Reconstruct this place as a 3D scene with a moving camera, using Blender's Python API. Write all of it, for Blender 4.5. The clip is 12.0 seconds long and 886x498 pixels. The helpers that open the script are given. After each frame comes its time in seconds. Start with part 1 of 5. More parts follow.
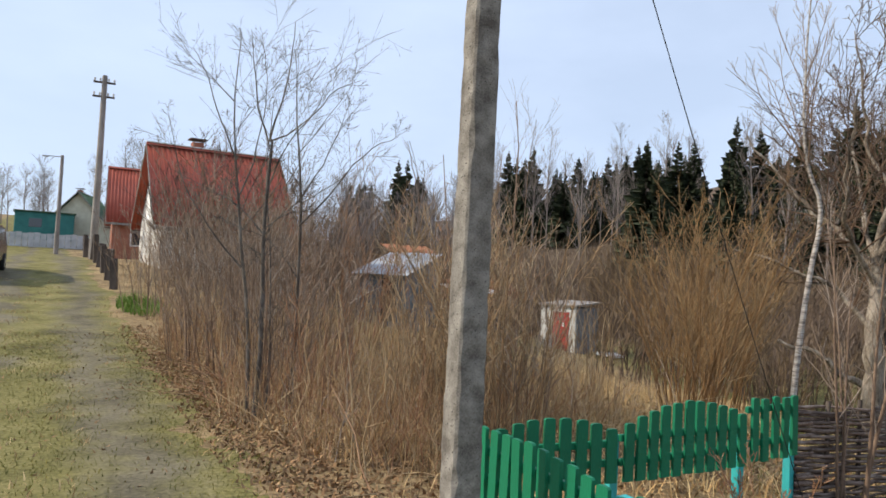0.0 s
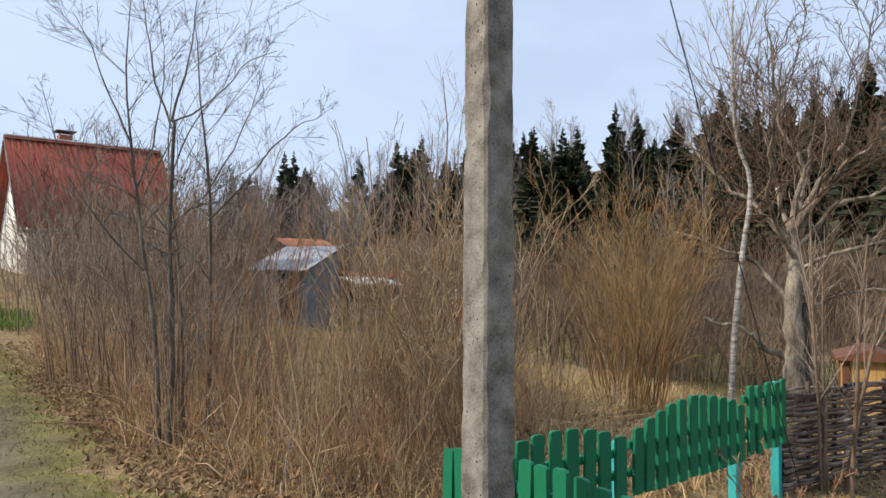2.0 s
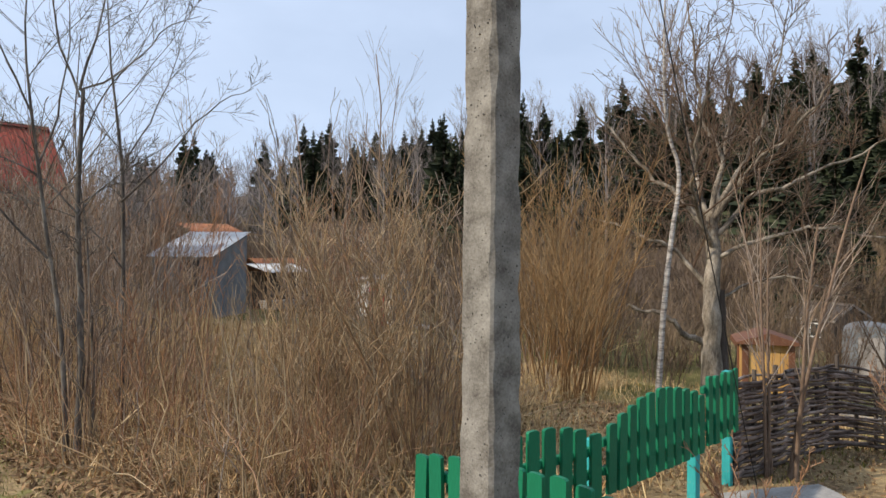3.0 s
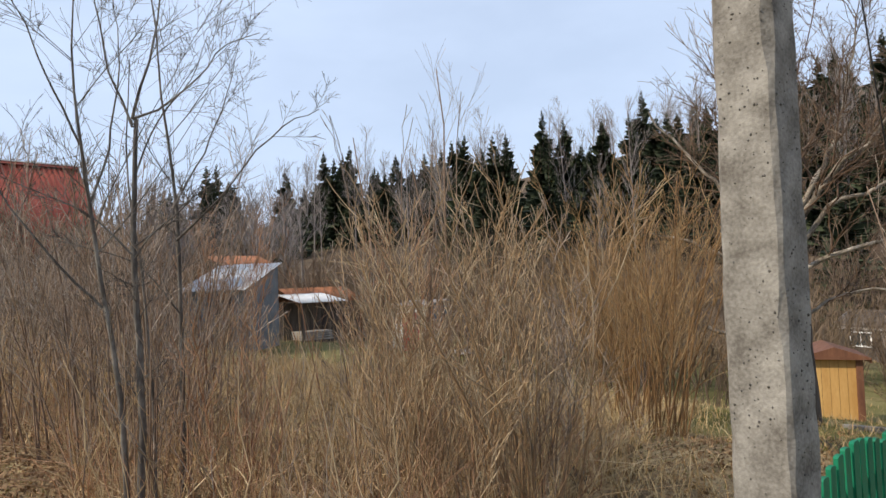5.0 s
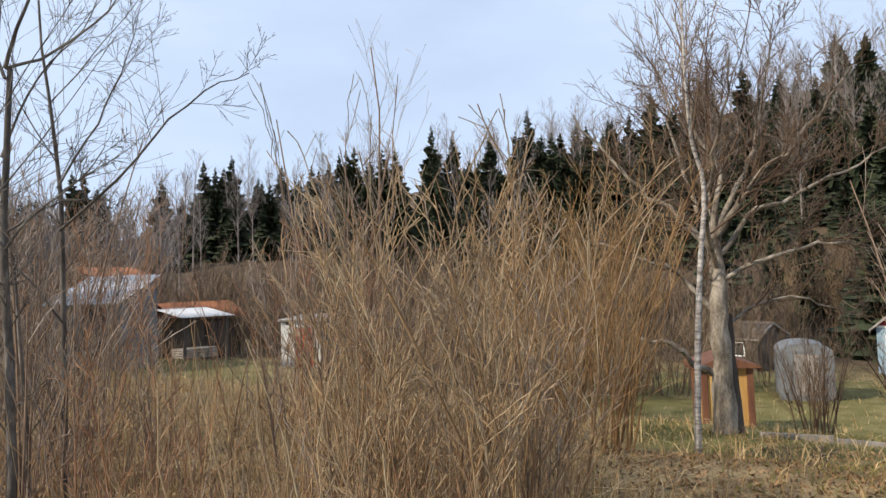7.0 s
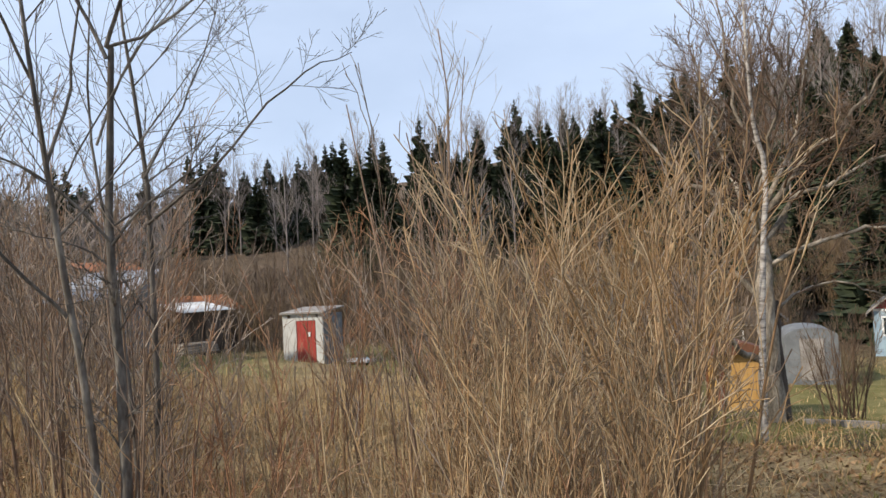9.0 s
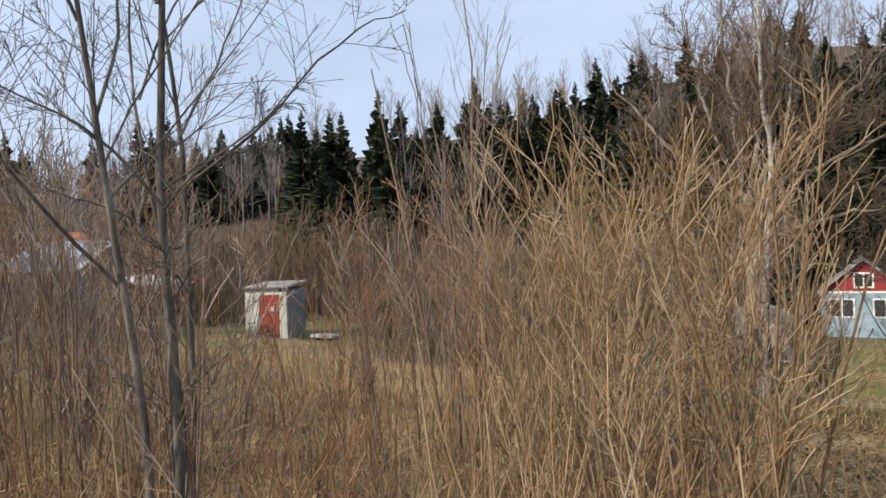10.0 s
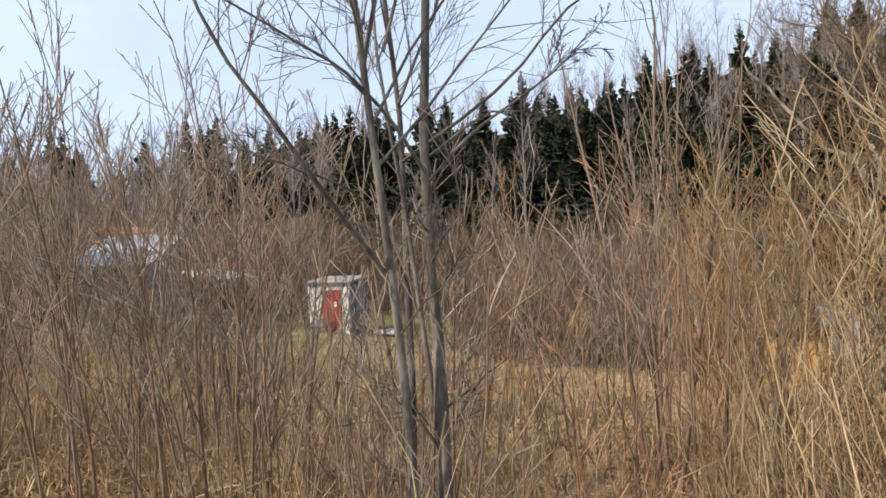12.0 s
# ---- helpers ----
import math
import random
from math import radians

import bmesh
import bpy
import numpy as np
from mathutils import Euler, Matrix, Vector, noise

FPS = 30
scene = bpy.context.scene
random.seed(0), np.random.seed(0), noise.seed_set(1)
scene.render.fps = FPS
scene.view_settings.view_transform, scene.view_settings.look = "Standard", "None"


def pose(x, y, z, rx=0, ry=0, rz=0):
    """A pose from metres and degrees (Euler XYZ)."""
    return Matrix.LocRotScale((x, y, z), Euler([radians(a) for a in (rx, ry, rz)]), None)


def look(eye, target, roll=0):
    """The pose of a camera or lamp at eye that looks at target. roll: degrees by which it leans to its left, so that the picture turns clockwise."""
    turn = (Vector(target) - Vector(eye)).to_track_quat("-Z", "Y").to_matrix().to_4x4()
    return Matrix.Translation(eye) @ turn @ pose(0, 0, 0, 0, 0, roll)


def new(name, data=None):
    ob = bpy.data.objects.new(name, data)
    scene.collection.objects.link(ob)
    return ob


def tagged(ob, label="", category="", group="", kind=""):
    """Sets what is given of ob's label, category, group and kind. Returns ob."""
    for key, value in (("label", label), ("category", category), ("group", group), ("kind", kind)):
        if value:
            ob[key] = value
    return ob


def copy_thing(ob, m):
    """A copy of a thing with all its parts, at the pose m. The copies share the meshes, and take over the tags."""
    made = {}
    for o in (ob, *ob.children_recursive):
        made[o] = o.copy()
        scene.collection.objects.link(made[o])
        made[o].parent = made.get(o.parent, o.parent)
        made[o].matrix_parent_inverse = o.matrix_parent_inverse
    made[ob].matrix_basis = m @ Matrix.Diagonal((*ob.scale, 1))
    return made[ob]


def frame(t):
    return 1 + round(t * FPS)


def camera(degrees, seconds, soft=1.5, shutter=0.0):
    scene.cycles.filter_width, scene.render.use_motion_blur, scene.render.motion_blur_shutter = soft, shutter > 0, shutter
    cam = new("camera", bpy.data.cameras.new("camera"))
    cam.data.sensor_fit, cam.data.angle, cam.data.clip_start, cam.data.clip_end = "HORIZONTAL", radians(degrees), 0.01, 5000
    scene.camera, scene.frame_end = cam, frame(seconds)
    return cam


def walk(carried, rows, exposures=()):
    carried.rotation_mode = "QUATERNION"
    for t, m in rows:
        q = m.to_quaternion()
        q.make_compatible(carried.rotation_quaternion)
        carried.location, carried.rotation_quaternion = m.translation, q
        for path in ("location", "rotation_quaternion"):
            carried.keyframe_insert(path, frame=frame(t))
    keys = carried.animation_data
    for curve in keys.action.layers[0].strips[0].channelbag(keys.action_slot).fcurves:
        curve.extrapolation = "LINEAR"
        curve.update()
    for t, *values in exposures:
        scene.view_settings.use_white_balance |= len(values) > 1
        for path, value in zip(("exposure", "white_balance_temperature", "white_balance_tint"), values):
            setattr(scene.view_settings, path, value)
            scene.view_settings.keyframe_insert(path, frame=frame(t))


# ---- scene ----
cam = camera(64.5, 12.0, shutter=0.08)
PATH = [
    (0, (1.202, 0.951, 1.575), (1.961, 2.801, 1.646), 2.9),
    (0.5, (1.147, 1.139, 1.572), (2.178, 2.851, 1.647), 2.5),
    (1, (1.062, 1.374, 1.564), (2.134, 3.061, 1.495), 0.4),
    (1.5, (1.078, 1.624, 1.568), (2.11, 3.337, 1.601), 0.5),
    (2, (1.076, 1.827, 1.582), (2.116, 3.535, 1.633), 0.2),
    (2.5, (1.027, 2.049, 1.612), (2.24, 3.639, 1.637), -0.9),
    (3, (0.998, 2.278, 1.586), (2.256, 3.833, 1.601), 0.4),
    (3.2, (1.012, 2.385, 1.597), (2.214, 3.982, 1.633), -0.4),
    (4.8, (0.954, 3.062, 1.671), (2.244, 4.589, 1.734), -0.9),
    (5, (0.97, 3.13, 1.669), (2.182, 4.719, 1.747), -2.0),
    (5.5, (0.997, 3.416, 1.603), (2.275, 4.954, 1.627), -1.7),
    (6, (0.988, 3.623, 1.618), (2.475, 4.961, 1.606), -2.3),
    (6.5, (1.02, 3.872, 1.648), (2.508, 5.208, 1.689), -1.3),
    (7, (1.105, 4.076, 1.581), (2.561, 5.444, 1.691), -2.0),
    (7.2, (1.104, 4.134, 1.578), (2.574, 5.489, 1.651), -1.4),
    (8.8, (0.786, 4.8, 1.604), (2.253, 6.156, 1.679), -5.1),
    (9, (0.749, 4.848, 1.628), (2.238, 6.183, 1.708), -2.9),
    (9.5, (0.662, 5.142, 1.617), (2.287, 6.306, 1.7), -0.6),
    (10, (0.508, 5.416, 1.629), (2.081, 6.65, 1.638), -1.9),
    (10.5, (0.491, 5.783, 1.622), (1.828, 7.27, 1.594), -4.5),
    (11, (0.363, 5.946, 1.605), (1.789, 7.342, 1.468), -1.1),
    (11.5, (0.355, 6.358, 1.645), (1.943, 7.57, 1.554), -2.3),
    (12, (0.296, 6.62, 1.608), (1.8, 7.938, 1.61), -1.8),
]
walk(cam, [(t, look(eye, target, roll)) for t, eye, target, roll in PATH], 
     [(0, 0.02), (0.5, -0.08), (1.5, 0.05), (2.5, -0.08), (3.2, -0.05), (5, 0.0), (5.5, -0.05), (6.5, 0.06), (7.2, 0.04), (9, 0.0), (10, -0.06), (10.5, -0.1), (11, -0.04), (11.5, 0.22), (12, 0.22)])

# ---- world, sun ----
SUN_TO = Vector((-0.78, 0.30, 0.55)).normalized()
world = bpy.data.worlds.new("sky")
scene.world = world
world.use_nodes = True
wn, wl = world.node_tree.nodes, world.node_tree.links
wn.clear()
w_out, w_bg = wn.new("ShaderNodeOutputWorld"), wn.new("ShaderNodeBackground")
w_sky = wn.new("ShaderNodeTexSky")
w_sky.sky_type, w_sky.sun_disc = "NISHITA", False
w_sky.sun_elevation = math.asin(SUN_TO.z)
w_sky.sun_rotation = math.atan2(SUN_TO.x, SUN_TO.y)
w_sky.air_density, w_sky.dust_density, w_sky.ozone_density = 1.0, 0.6, 2.0
w_co, w_map, w_noise, w_ramp, w_mix = (wn.new("ShaderNode" + k) for k in ("TexCoord", "Mapping", "TexNoise", "ValToRGB", "MixRGB"))
w_map.inputs["Scale"].default_value = (1.0, 1.0, 2.6)
w_noise.inputs["Scale"].default_value, w_noise.inputs["Detail"].default_value, w_noise.inputs["Roughness"].default_value = 2.3, 5.0, 0.55
w_ramp.color_ramp.elements[0].position, w_ramp.color_ramp.elements[1].position = 0.30, 0.70
w_ramp.color_ramp.elements[0].color, w_ramp.color_ramp.elements[1].color = (0.70, 0.70, 0.70, 1), (0.92, 0.92, 0.92, 1)
w_mix.inputs["Color2"].default_value = (7.05, 8.4, 10.85, 1)
wl.new(w_co.outputs["Generated"], w_map.inputs["Vector"])
wl.new(w_map.outputs["Vector"], w_noise.inputs["Vector"])
wl.new(w_noise.outputs["Fac"], w_ramp.inputs["Fac"])
wl.new(w_ramp.outputs["Color"], w_mix.inputs["Fac"])
wl.new(w_sky.outputs["Color"], w_mix.inputs["Color1"])
wl.new(w_mix.outputs["Color"], w_bg.inputs["Color"])
w_bg.inputs["Strength"].default_value = 0.106
wl.new(w_bg.outputs["Background"], w_out.inputs["Surface"])
sun = new("sun", bpy.data.lights.new("sun", "SUN"))
sun.data.energy, sun.data.angle, sun.data.color = 4.9, radians(1.5), (1.0, 0.89, 0.74)
sun.matrix_world = look(SUN_TO * 50, (0, 0, 0))


# ---- materials ----
def material(name, colours, scale=8.0, rough=0.85, bump=0.3, fine=60.0, vary="", vary_colours=None, metal=0.0, stretch=(1, 1, 1), spec=0.3):
    """Noise between two or three colours at two scales, with fine relief; vary: 'island' or 'object' tints each piece."""
    m = bpy.data.materials.new(name)
    m.use_nodes = True
    n, l = m.node_tree.nodes, m.node_tree.links
    bsdf = n["Principled BSDF"]
    co, mp = n.new("ShaderNodeTexCoord"), n.new("ShaderNodeMapping")
    mp.inputs["Scale"].default_value = stretch
    l.new(co.outputs["Object"], mp.inputs["Vector"])
    big, small = n.new("ShaderNodeTexNoise"), n.new("ShaderNodeTexNoise")
    big.inputs["Scale"].default_value, big.inputs["Detail"].default_value = scale, 6
    small.inputs["Scale"].default_value, small.inputs["Detail"].default_value = fine, 4
    l.new(mp.outputs["Vector"], big.inputs["Vector"])
    l.new(mp.outputs["Vector"], small.inputs["Vector"])
    ramp = n.new("ShaderNodeValToRGB")
    el = ramp.color_ramp.elements
    while len(el) < len(colours):
        el.new(0.5)
    for i, c in enumerate(colours):
        el[i].position = 0.3 + 0.4 * i / max(1, len(colours) - 1)
        el[i].color = (*c, 1)
    add = n.new("ShaderNodeMath")
    add.operation = "MULTIPLY_ADD"
    add.inputs[1].default_value = 0.45
    sub = n.new("ShaderNodeMath")
    sub.operation = "SUBTRACT"
    sub.inputs[1].default_value = 0.225
    l.new(small.outputs["Fac"], add.inputs[0])
    l.new(big.outputs["Fac"], add.inputs[2])
    l.new(add.outputs[0], sub.inputs[0])
    l.new(sub.outputs[0], ramp.inputs["Fac"])
    colour = ramp.outputs["Color"]
    if vary:
        if vary == "island":
            rnd = n.new("ShaderNodeNewGeometry").outputs["Random Per Island"]
        else:
            rnd = n.new("ShaderNodeObjectInfo").outputs["Random"]
        r2 = n.new("ShaderNodeValToRGB")
        cs = vary_colours or [(0.75, 0.75, 0.75), (1.2, 1.2, 1.2)]
        while len(r2.color_ramp.elements) < len(cs):
            r2.color_ramp.elements.new(0.5)
        for i, c in enumerate(cs):
            r2.color_ramp.elements[i].position = i / (len(cs) - 1)
            r2.color_ramp.elements[i].color = (*c, 1)
        mul = n.new("ShaderNodeMixRGB")
        mul.blend_type = "MULTIPLY"
        mul.inputs["Fac"].default_value = 1
        l.new(rnd, r2.inputs["Fac"])
        l.new(colour, mul.inputs["Color1"])
        l.new(r2.outputs["Color"], mul.inputs["Color2"])
        colour = mul.outputs["Color"]
    l.new(colour, bsdf.inputs["Base Color"])
    bsdf.inputs["Roughness"].default_value, bsdf.inputs["Metallic"].default_value = rough, metal
    bsdf.inputs["Specular IOR Level"].default_value = spec
    if bump:
        b = n.new("ShaderNodeBump")
        b.inputs["Strength"].default_value, b.inputs["Distance"].default_value = bump, 0.02
        l.new(sub.outputs[0], b.inputs["Height"])
        l.new(b.outputs["Normal"], bsdf.inputs["Normal"])
    return m


STRAW = [(0.42, 0.39, 0.36), (1.0, 1.0, 1.0), (1.22, 1.05, 0.86), (0.66, 0.54, 0.45), (1.32, 1.3, 1.24), (0.85, 0.86, 0.86)]
M_STALK = material("dry_stalk", [(0.32, 0.23, 0.133), (0.53, 0.405, 0.25)], 3, 0.8, 0, 40, "island", STRAW)
M_REED = material("red_brown_stalk", [(0.25, 0.145, 0.088), (0.42, 0.27, 0.175)], 3, 0.8, 0, 40, "island", STRAW)
M_DRYGRASS = material("dry_grass", [(0.36, 0.262, 0.133), (0.54, 0.415, 0.235)], 1.2, 0.85, 0, 30, "island", STRAW)
M_GREENGRASS = material("lane_grass", [(0.12, 0.13, 0.03), (0.22, 0.205, 0.06)], 1.5, 0.8, 0, 30, "island", [(0.7, 0.7, 0.7), (1.0, 1.0, 1.0), (1.5, 1.25, 0.9)])
M_FRESHGRASS = material("fresh_grass", [(0.10, 0.19, 0.03), (0.16, 0.27, 0.05)], 3, 0.7, 0, 30, "island", [(0.7, 0.7, 0.7), (1.3, 1.25, 1.0)])
M_LEAF = material("dead_leaf", [(0.17, 0.10, 0.05), (0.30, 0.20, 0.11)], 6, 0.8, 0, 40, "island", [(0.6, 0.6, 0.6), (1.0, 0.95, 0.9), (1.6, 1.5, 1.4)])
M_TWIG = material("shrub_twig", [(0.23, 0.17, 0.108), (0.44, 0.345, 0.225)], 2, 0.8, 0, 30, "island", STRAW)
M_TWIG_GOLD = material("golden_twig", [(0.21, 0.138, 0.066), (0.36, 0.25, 0.128)], 2, 0.8, 0, 30, "island", STRAW)
M_TWIG_GREY = material("grey_twig", [(0.17, 0.135, 0.11), (0.40, 0.335, 0.275)], 2, 0.8, 0, 30, "island", STRAW)
M_APPLE_TWIG = material("apple_twig", [(0.085, 0.062, 0.046), (0.20, 0.15, 0.11)], 2, 0.85, 0, 30, "island", STRAW)
M_LAWN = material("lawn_blade", [(0.10, 0.105, 0.028), (0.18, 0.17, 0.055)], 1.5, 0.8, 0, 30, "island", [(0.7, 0.7, 0.7), (1.0, 1.0, 1.0), (1.5, 1.25, 0.9)])
M_BARK = material("grey_bark", [(0.045, 0.038, 0.032), (0.10, 0.086, 0.073), (0.21, 0.19, 0.165)], 9, 0.9, 0.6, 60, stretch=(1, 1, 0.35))
M_APPLE = material("old_apple_bark", [(0.07, 0.055, 0.042), (0.22, 0.185, 0.14), (0.40, 0.35, 0.285)], 6, 0.9, 0.8, 50, stretch=(1, 1, 0.4))
M_BIRCH = material("birch_bark", [(0.10, 0.085, 0.075), (0.34, 0.31, 0.275), (0.50, 0.47, 0.43)], 14, 0.7, 0.3, 50, stretch=(0.4, 0.4, 2.0))
M_FARTWIG = material("far_twig", [(0.17, 0.15, 0.138), (0.30, 0.275, 0.26)], 0.4, 0.9, 0, 8, "island", [(0.75, 0.7, 0.68), (1.15, 1.1, 1.05)])
M_FARBUSH = material("far_bush_twig", [(0.10, 0.073, 0.055), (0.19, 0.145, 0.11)], 0.4, 0.9, 0, 8, "object", [(0.75, 0.7, 0.7), (1.1, 1.05, 0.95), (1.25, 1.15, 0.8)])
M_SPRUCE = material("spruce_needles", [(0.022, 0.031, 0.019), (0.055, 0.068, 0.038)], 0.8, 0.85, 0, 6, "island", [(0.7, 0.75, 0.7), (1.3, 1.25, 1.0)])
M_SPRUCE_TRUNK = material("spruce_bark", [(0.06, 0.045, 0.035), (0.14, 0.11, 0.085)], 4, 0.9, 0.3)
M_CONCRETE = material("pole_concrete", [(0.11, 0.098, 0.084), (0.20, 0.185, 0.162), (0.29, 0.272, 0.24)], 11, 0.95, 0.3, 110, spec=0.15)
M_PEBBLE_PIT = material("pebble_and_shaded_pit", [(0.05, 0.045, 0.04), (0.13, 0.12, 0.11)], 20, 0.9, 0.3, 80, "island")
M_GREEN = material("green_paint", [(0.004, 0.125, 0.060), (0.007, 0.185, 0.092)], 4, 0.5, 0.25, 90, "object", [(0.82, 0.85, 0.85), (1.12, 1.08, 1.05)], stretch=(1, 1, 0.25))
M_TURQ = material("turquoise_paint", [(0.02, 0.30, 0.30), (0.05, 0.40, 0.40)], 6, 0.5, 0.25, 80, stretch=(1, 1, 0.3))
M_WATTLE = material("wattle_rod", [(0.075, 0.055, 0.045), (0.16, 0.125, 0.105), (0.27, 0.23, 0.20)], 12, 0.85, 0.5, 70, "object", [(0.55, 0.55, 0.55), (1.0, 0.95, 0.92), (1.5, 1.42, 1.35)], stretch=(0.4, 1, 1))
M_YELLOWBOARD = material("ochre_board", [(0.42, 0.23, 0.07), (0.56, 0.34, 0.12)], 4, 0.6, 0.2, 40, stretch=(1, 1, 0.2))
M_BROWNWOOD = material("brown_stained_wood", [(0.10, 0.040, 0.022), (0.19, 0.085, 0.045)], 5, 0.7, 0.3, 50, stretch=(1, 1, 0.2))
M_DARKWOOD = material("weathered_dark_wood", [(0.045, 0.035, 0.03), (0.13, 0.105, 0.085)], 5, 0.85, 0.5, 50, stretch=(1, 1, 0.2))
M_GREYWOOD = material("weathered_grey_wood", [(0.17, 0.15, 0.13), (0.34, 0.31, 0.28)], 5, 0.85, 0.5, 50, stretch=(1, 1, 0.2))
M_REDROOF = material("red_painted_sheet", [(0.27, 0.055, 0.032), (0.40, 0.10, 0.06)], 0.8, 0.6, 0.15, 20, "object", [(0.92, 0.92, 0.92), (1.08, 1.08, 1.08)])
M_WHITEWALL = material("limewashed_wall", [(0.48, 0.46, 0.42), (0.66, 0.645, 0.60)], 2, 0.9, 0.3, 30)
M_GREYWALL = material("grey_asbestos_sheet", [(0.125, 0.13, 0.135), (0.20, 0.21, 0.216)], 3, 0.85, 0.3, 40)
M_WHITESHEET = material("whitish_roof_sheet", [(0.36, 0.37, 0.38), (0.54, 0.55, 0.56)], 2, 0.6, 0.2, 30)
M_REDDOOR = material("faded_red_door", [(0.30, 0.035, 0.028), (0.42, 0.075, 0.055)], 6, 0.6, 0.2, 50, stretch=(1, 1, 0.3))
M_REDBOARD = material("dark_red_board", [(0.22, 0.02, 0.025), (0.32, 0.045, 0.045)], 4, 0.7, 0.3, 50)
M_BLUEWALL = material("pale_blue_board", [(0.20, 0.28, 0.34), (0.32, 0.41, 0.47)], 3, 0.7, 0.3, 50)
M_WHITEPAINT = material("white_paint", [(0.68, 0.68, 0.66), (0.82, 0.82, 0.80)], 6, 0.6, 0.1)
M_RUST = material("rusty_sheet", [(0.16, 0.060, 0.028), (0.30, 0.125, 0.058)], 2, 0.8, 0.3, 30)
M_BRICK = material("brick_red", [(0.26, 0.10, 0.065), (0.38, 0.17, 0.11)], 5, 0.9, 0.4, 50)
M_TEAL = material("teal_metal", [(0.02, 0.13, 0.12), (0.04, 0.19, 0.17)], 2, 0.5, 0.1)
M_DARKGREEN = material("dark_green_roof", [(0.03, 0.07, 0.035), (0.06, 0.11, 0.055)], 2, 0.6, 0.2)
M_CREAM = material("cream_plaster", [(0.52, 0.49, 0.36), (0.66, 0.63, 0.49)], 2, 0.85, 0.2)
M_STONE = material("pale_stone", [(0.20, 0.188, 0.172), (0.34, 0.325, 0.30)], 7, 0.9, 0.7, 60)
M_CARPAINT = material("dark_car_paint", [(0.012, 0.013, 0.016), (0.022, 0.024, 0.03)], 2, 0.25, 0, spec=0.6)
M_RUBBER = material("tyre_rubber", [(0.012, 0.012, 0.012), (0.025, 0.025, 0.025)], 20, 0.9, 0.3)
M_STEEL = material("dull_steel", [(0.30, 0.30, 0.31), (0.45, 0.45, 0.46)], 8, 0.45, 0.1, metal=0.8)
M_WIRE = material("black_wire", [(0.012, 0.012, 0.013), (0.025, 0.025, 0.025)], 5, 0.6, 0)
M_CERAMIC = material("white_insulator", [(0.55, 0.54, 0.52), (0.7, 0.69, 0.67)], 5, 0.3, 0)


def glass_material():
    m = bpy.data.materials.new("window_glass")
    m.use_nodes = True
    b = m.node_tree.nodes["Principled BSDF"]
    b.inputs["Base Color"].default_value = (0.035, 0.045, 0.05, 1)
    b.inputs["Roughness"].default_value, b.inputs["Specular IOR Level"].default_value = 0.06, 0.8
    return m


M_GLASS = glass_material()


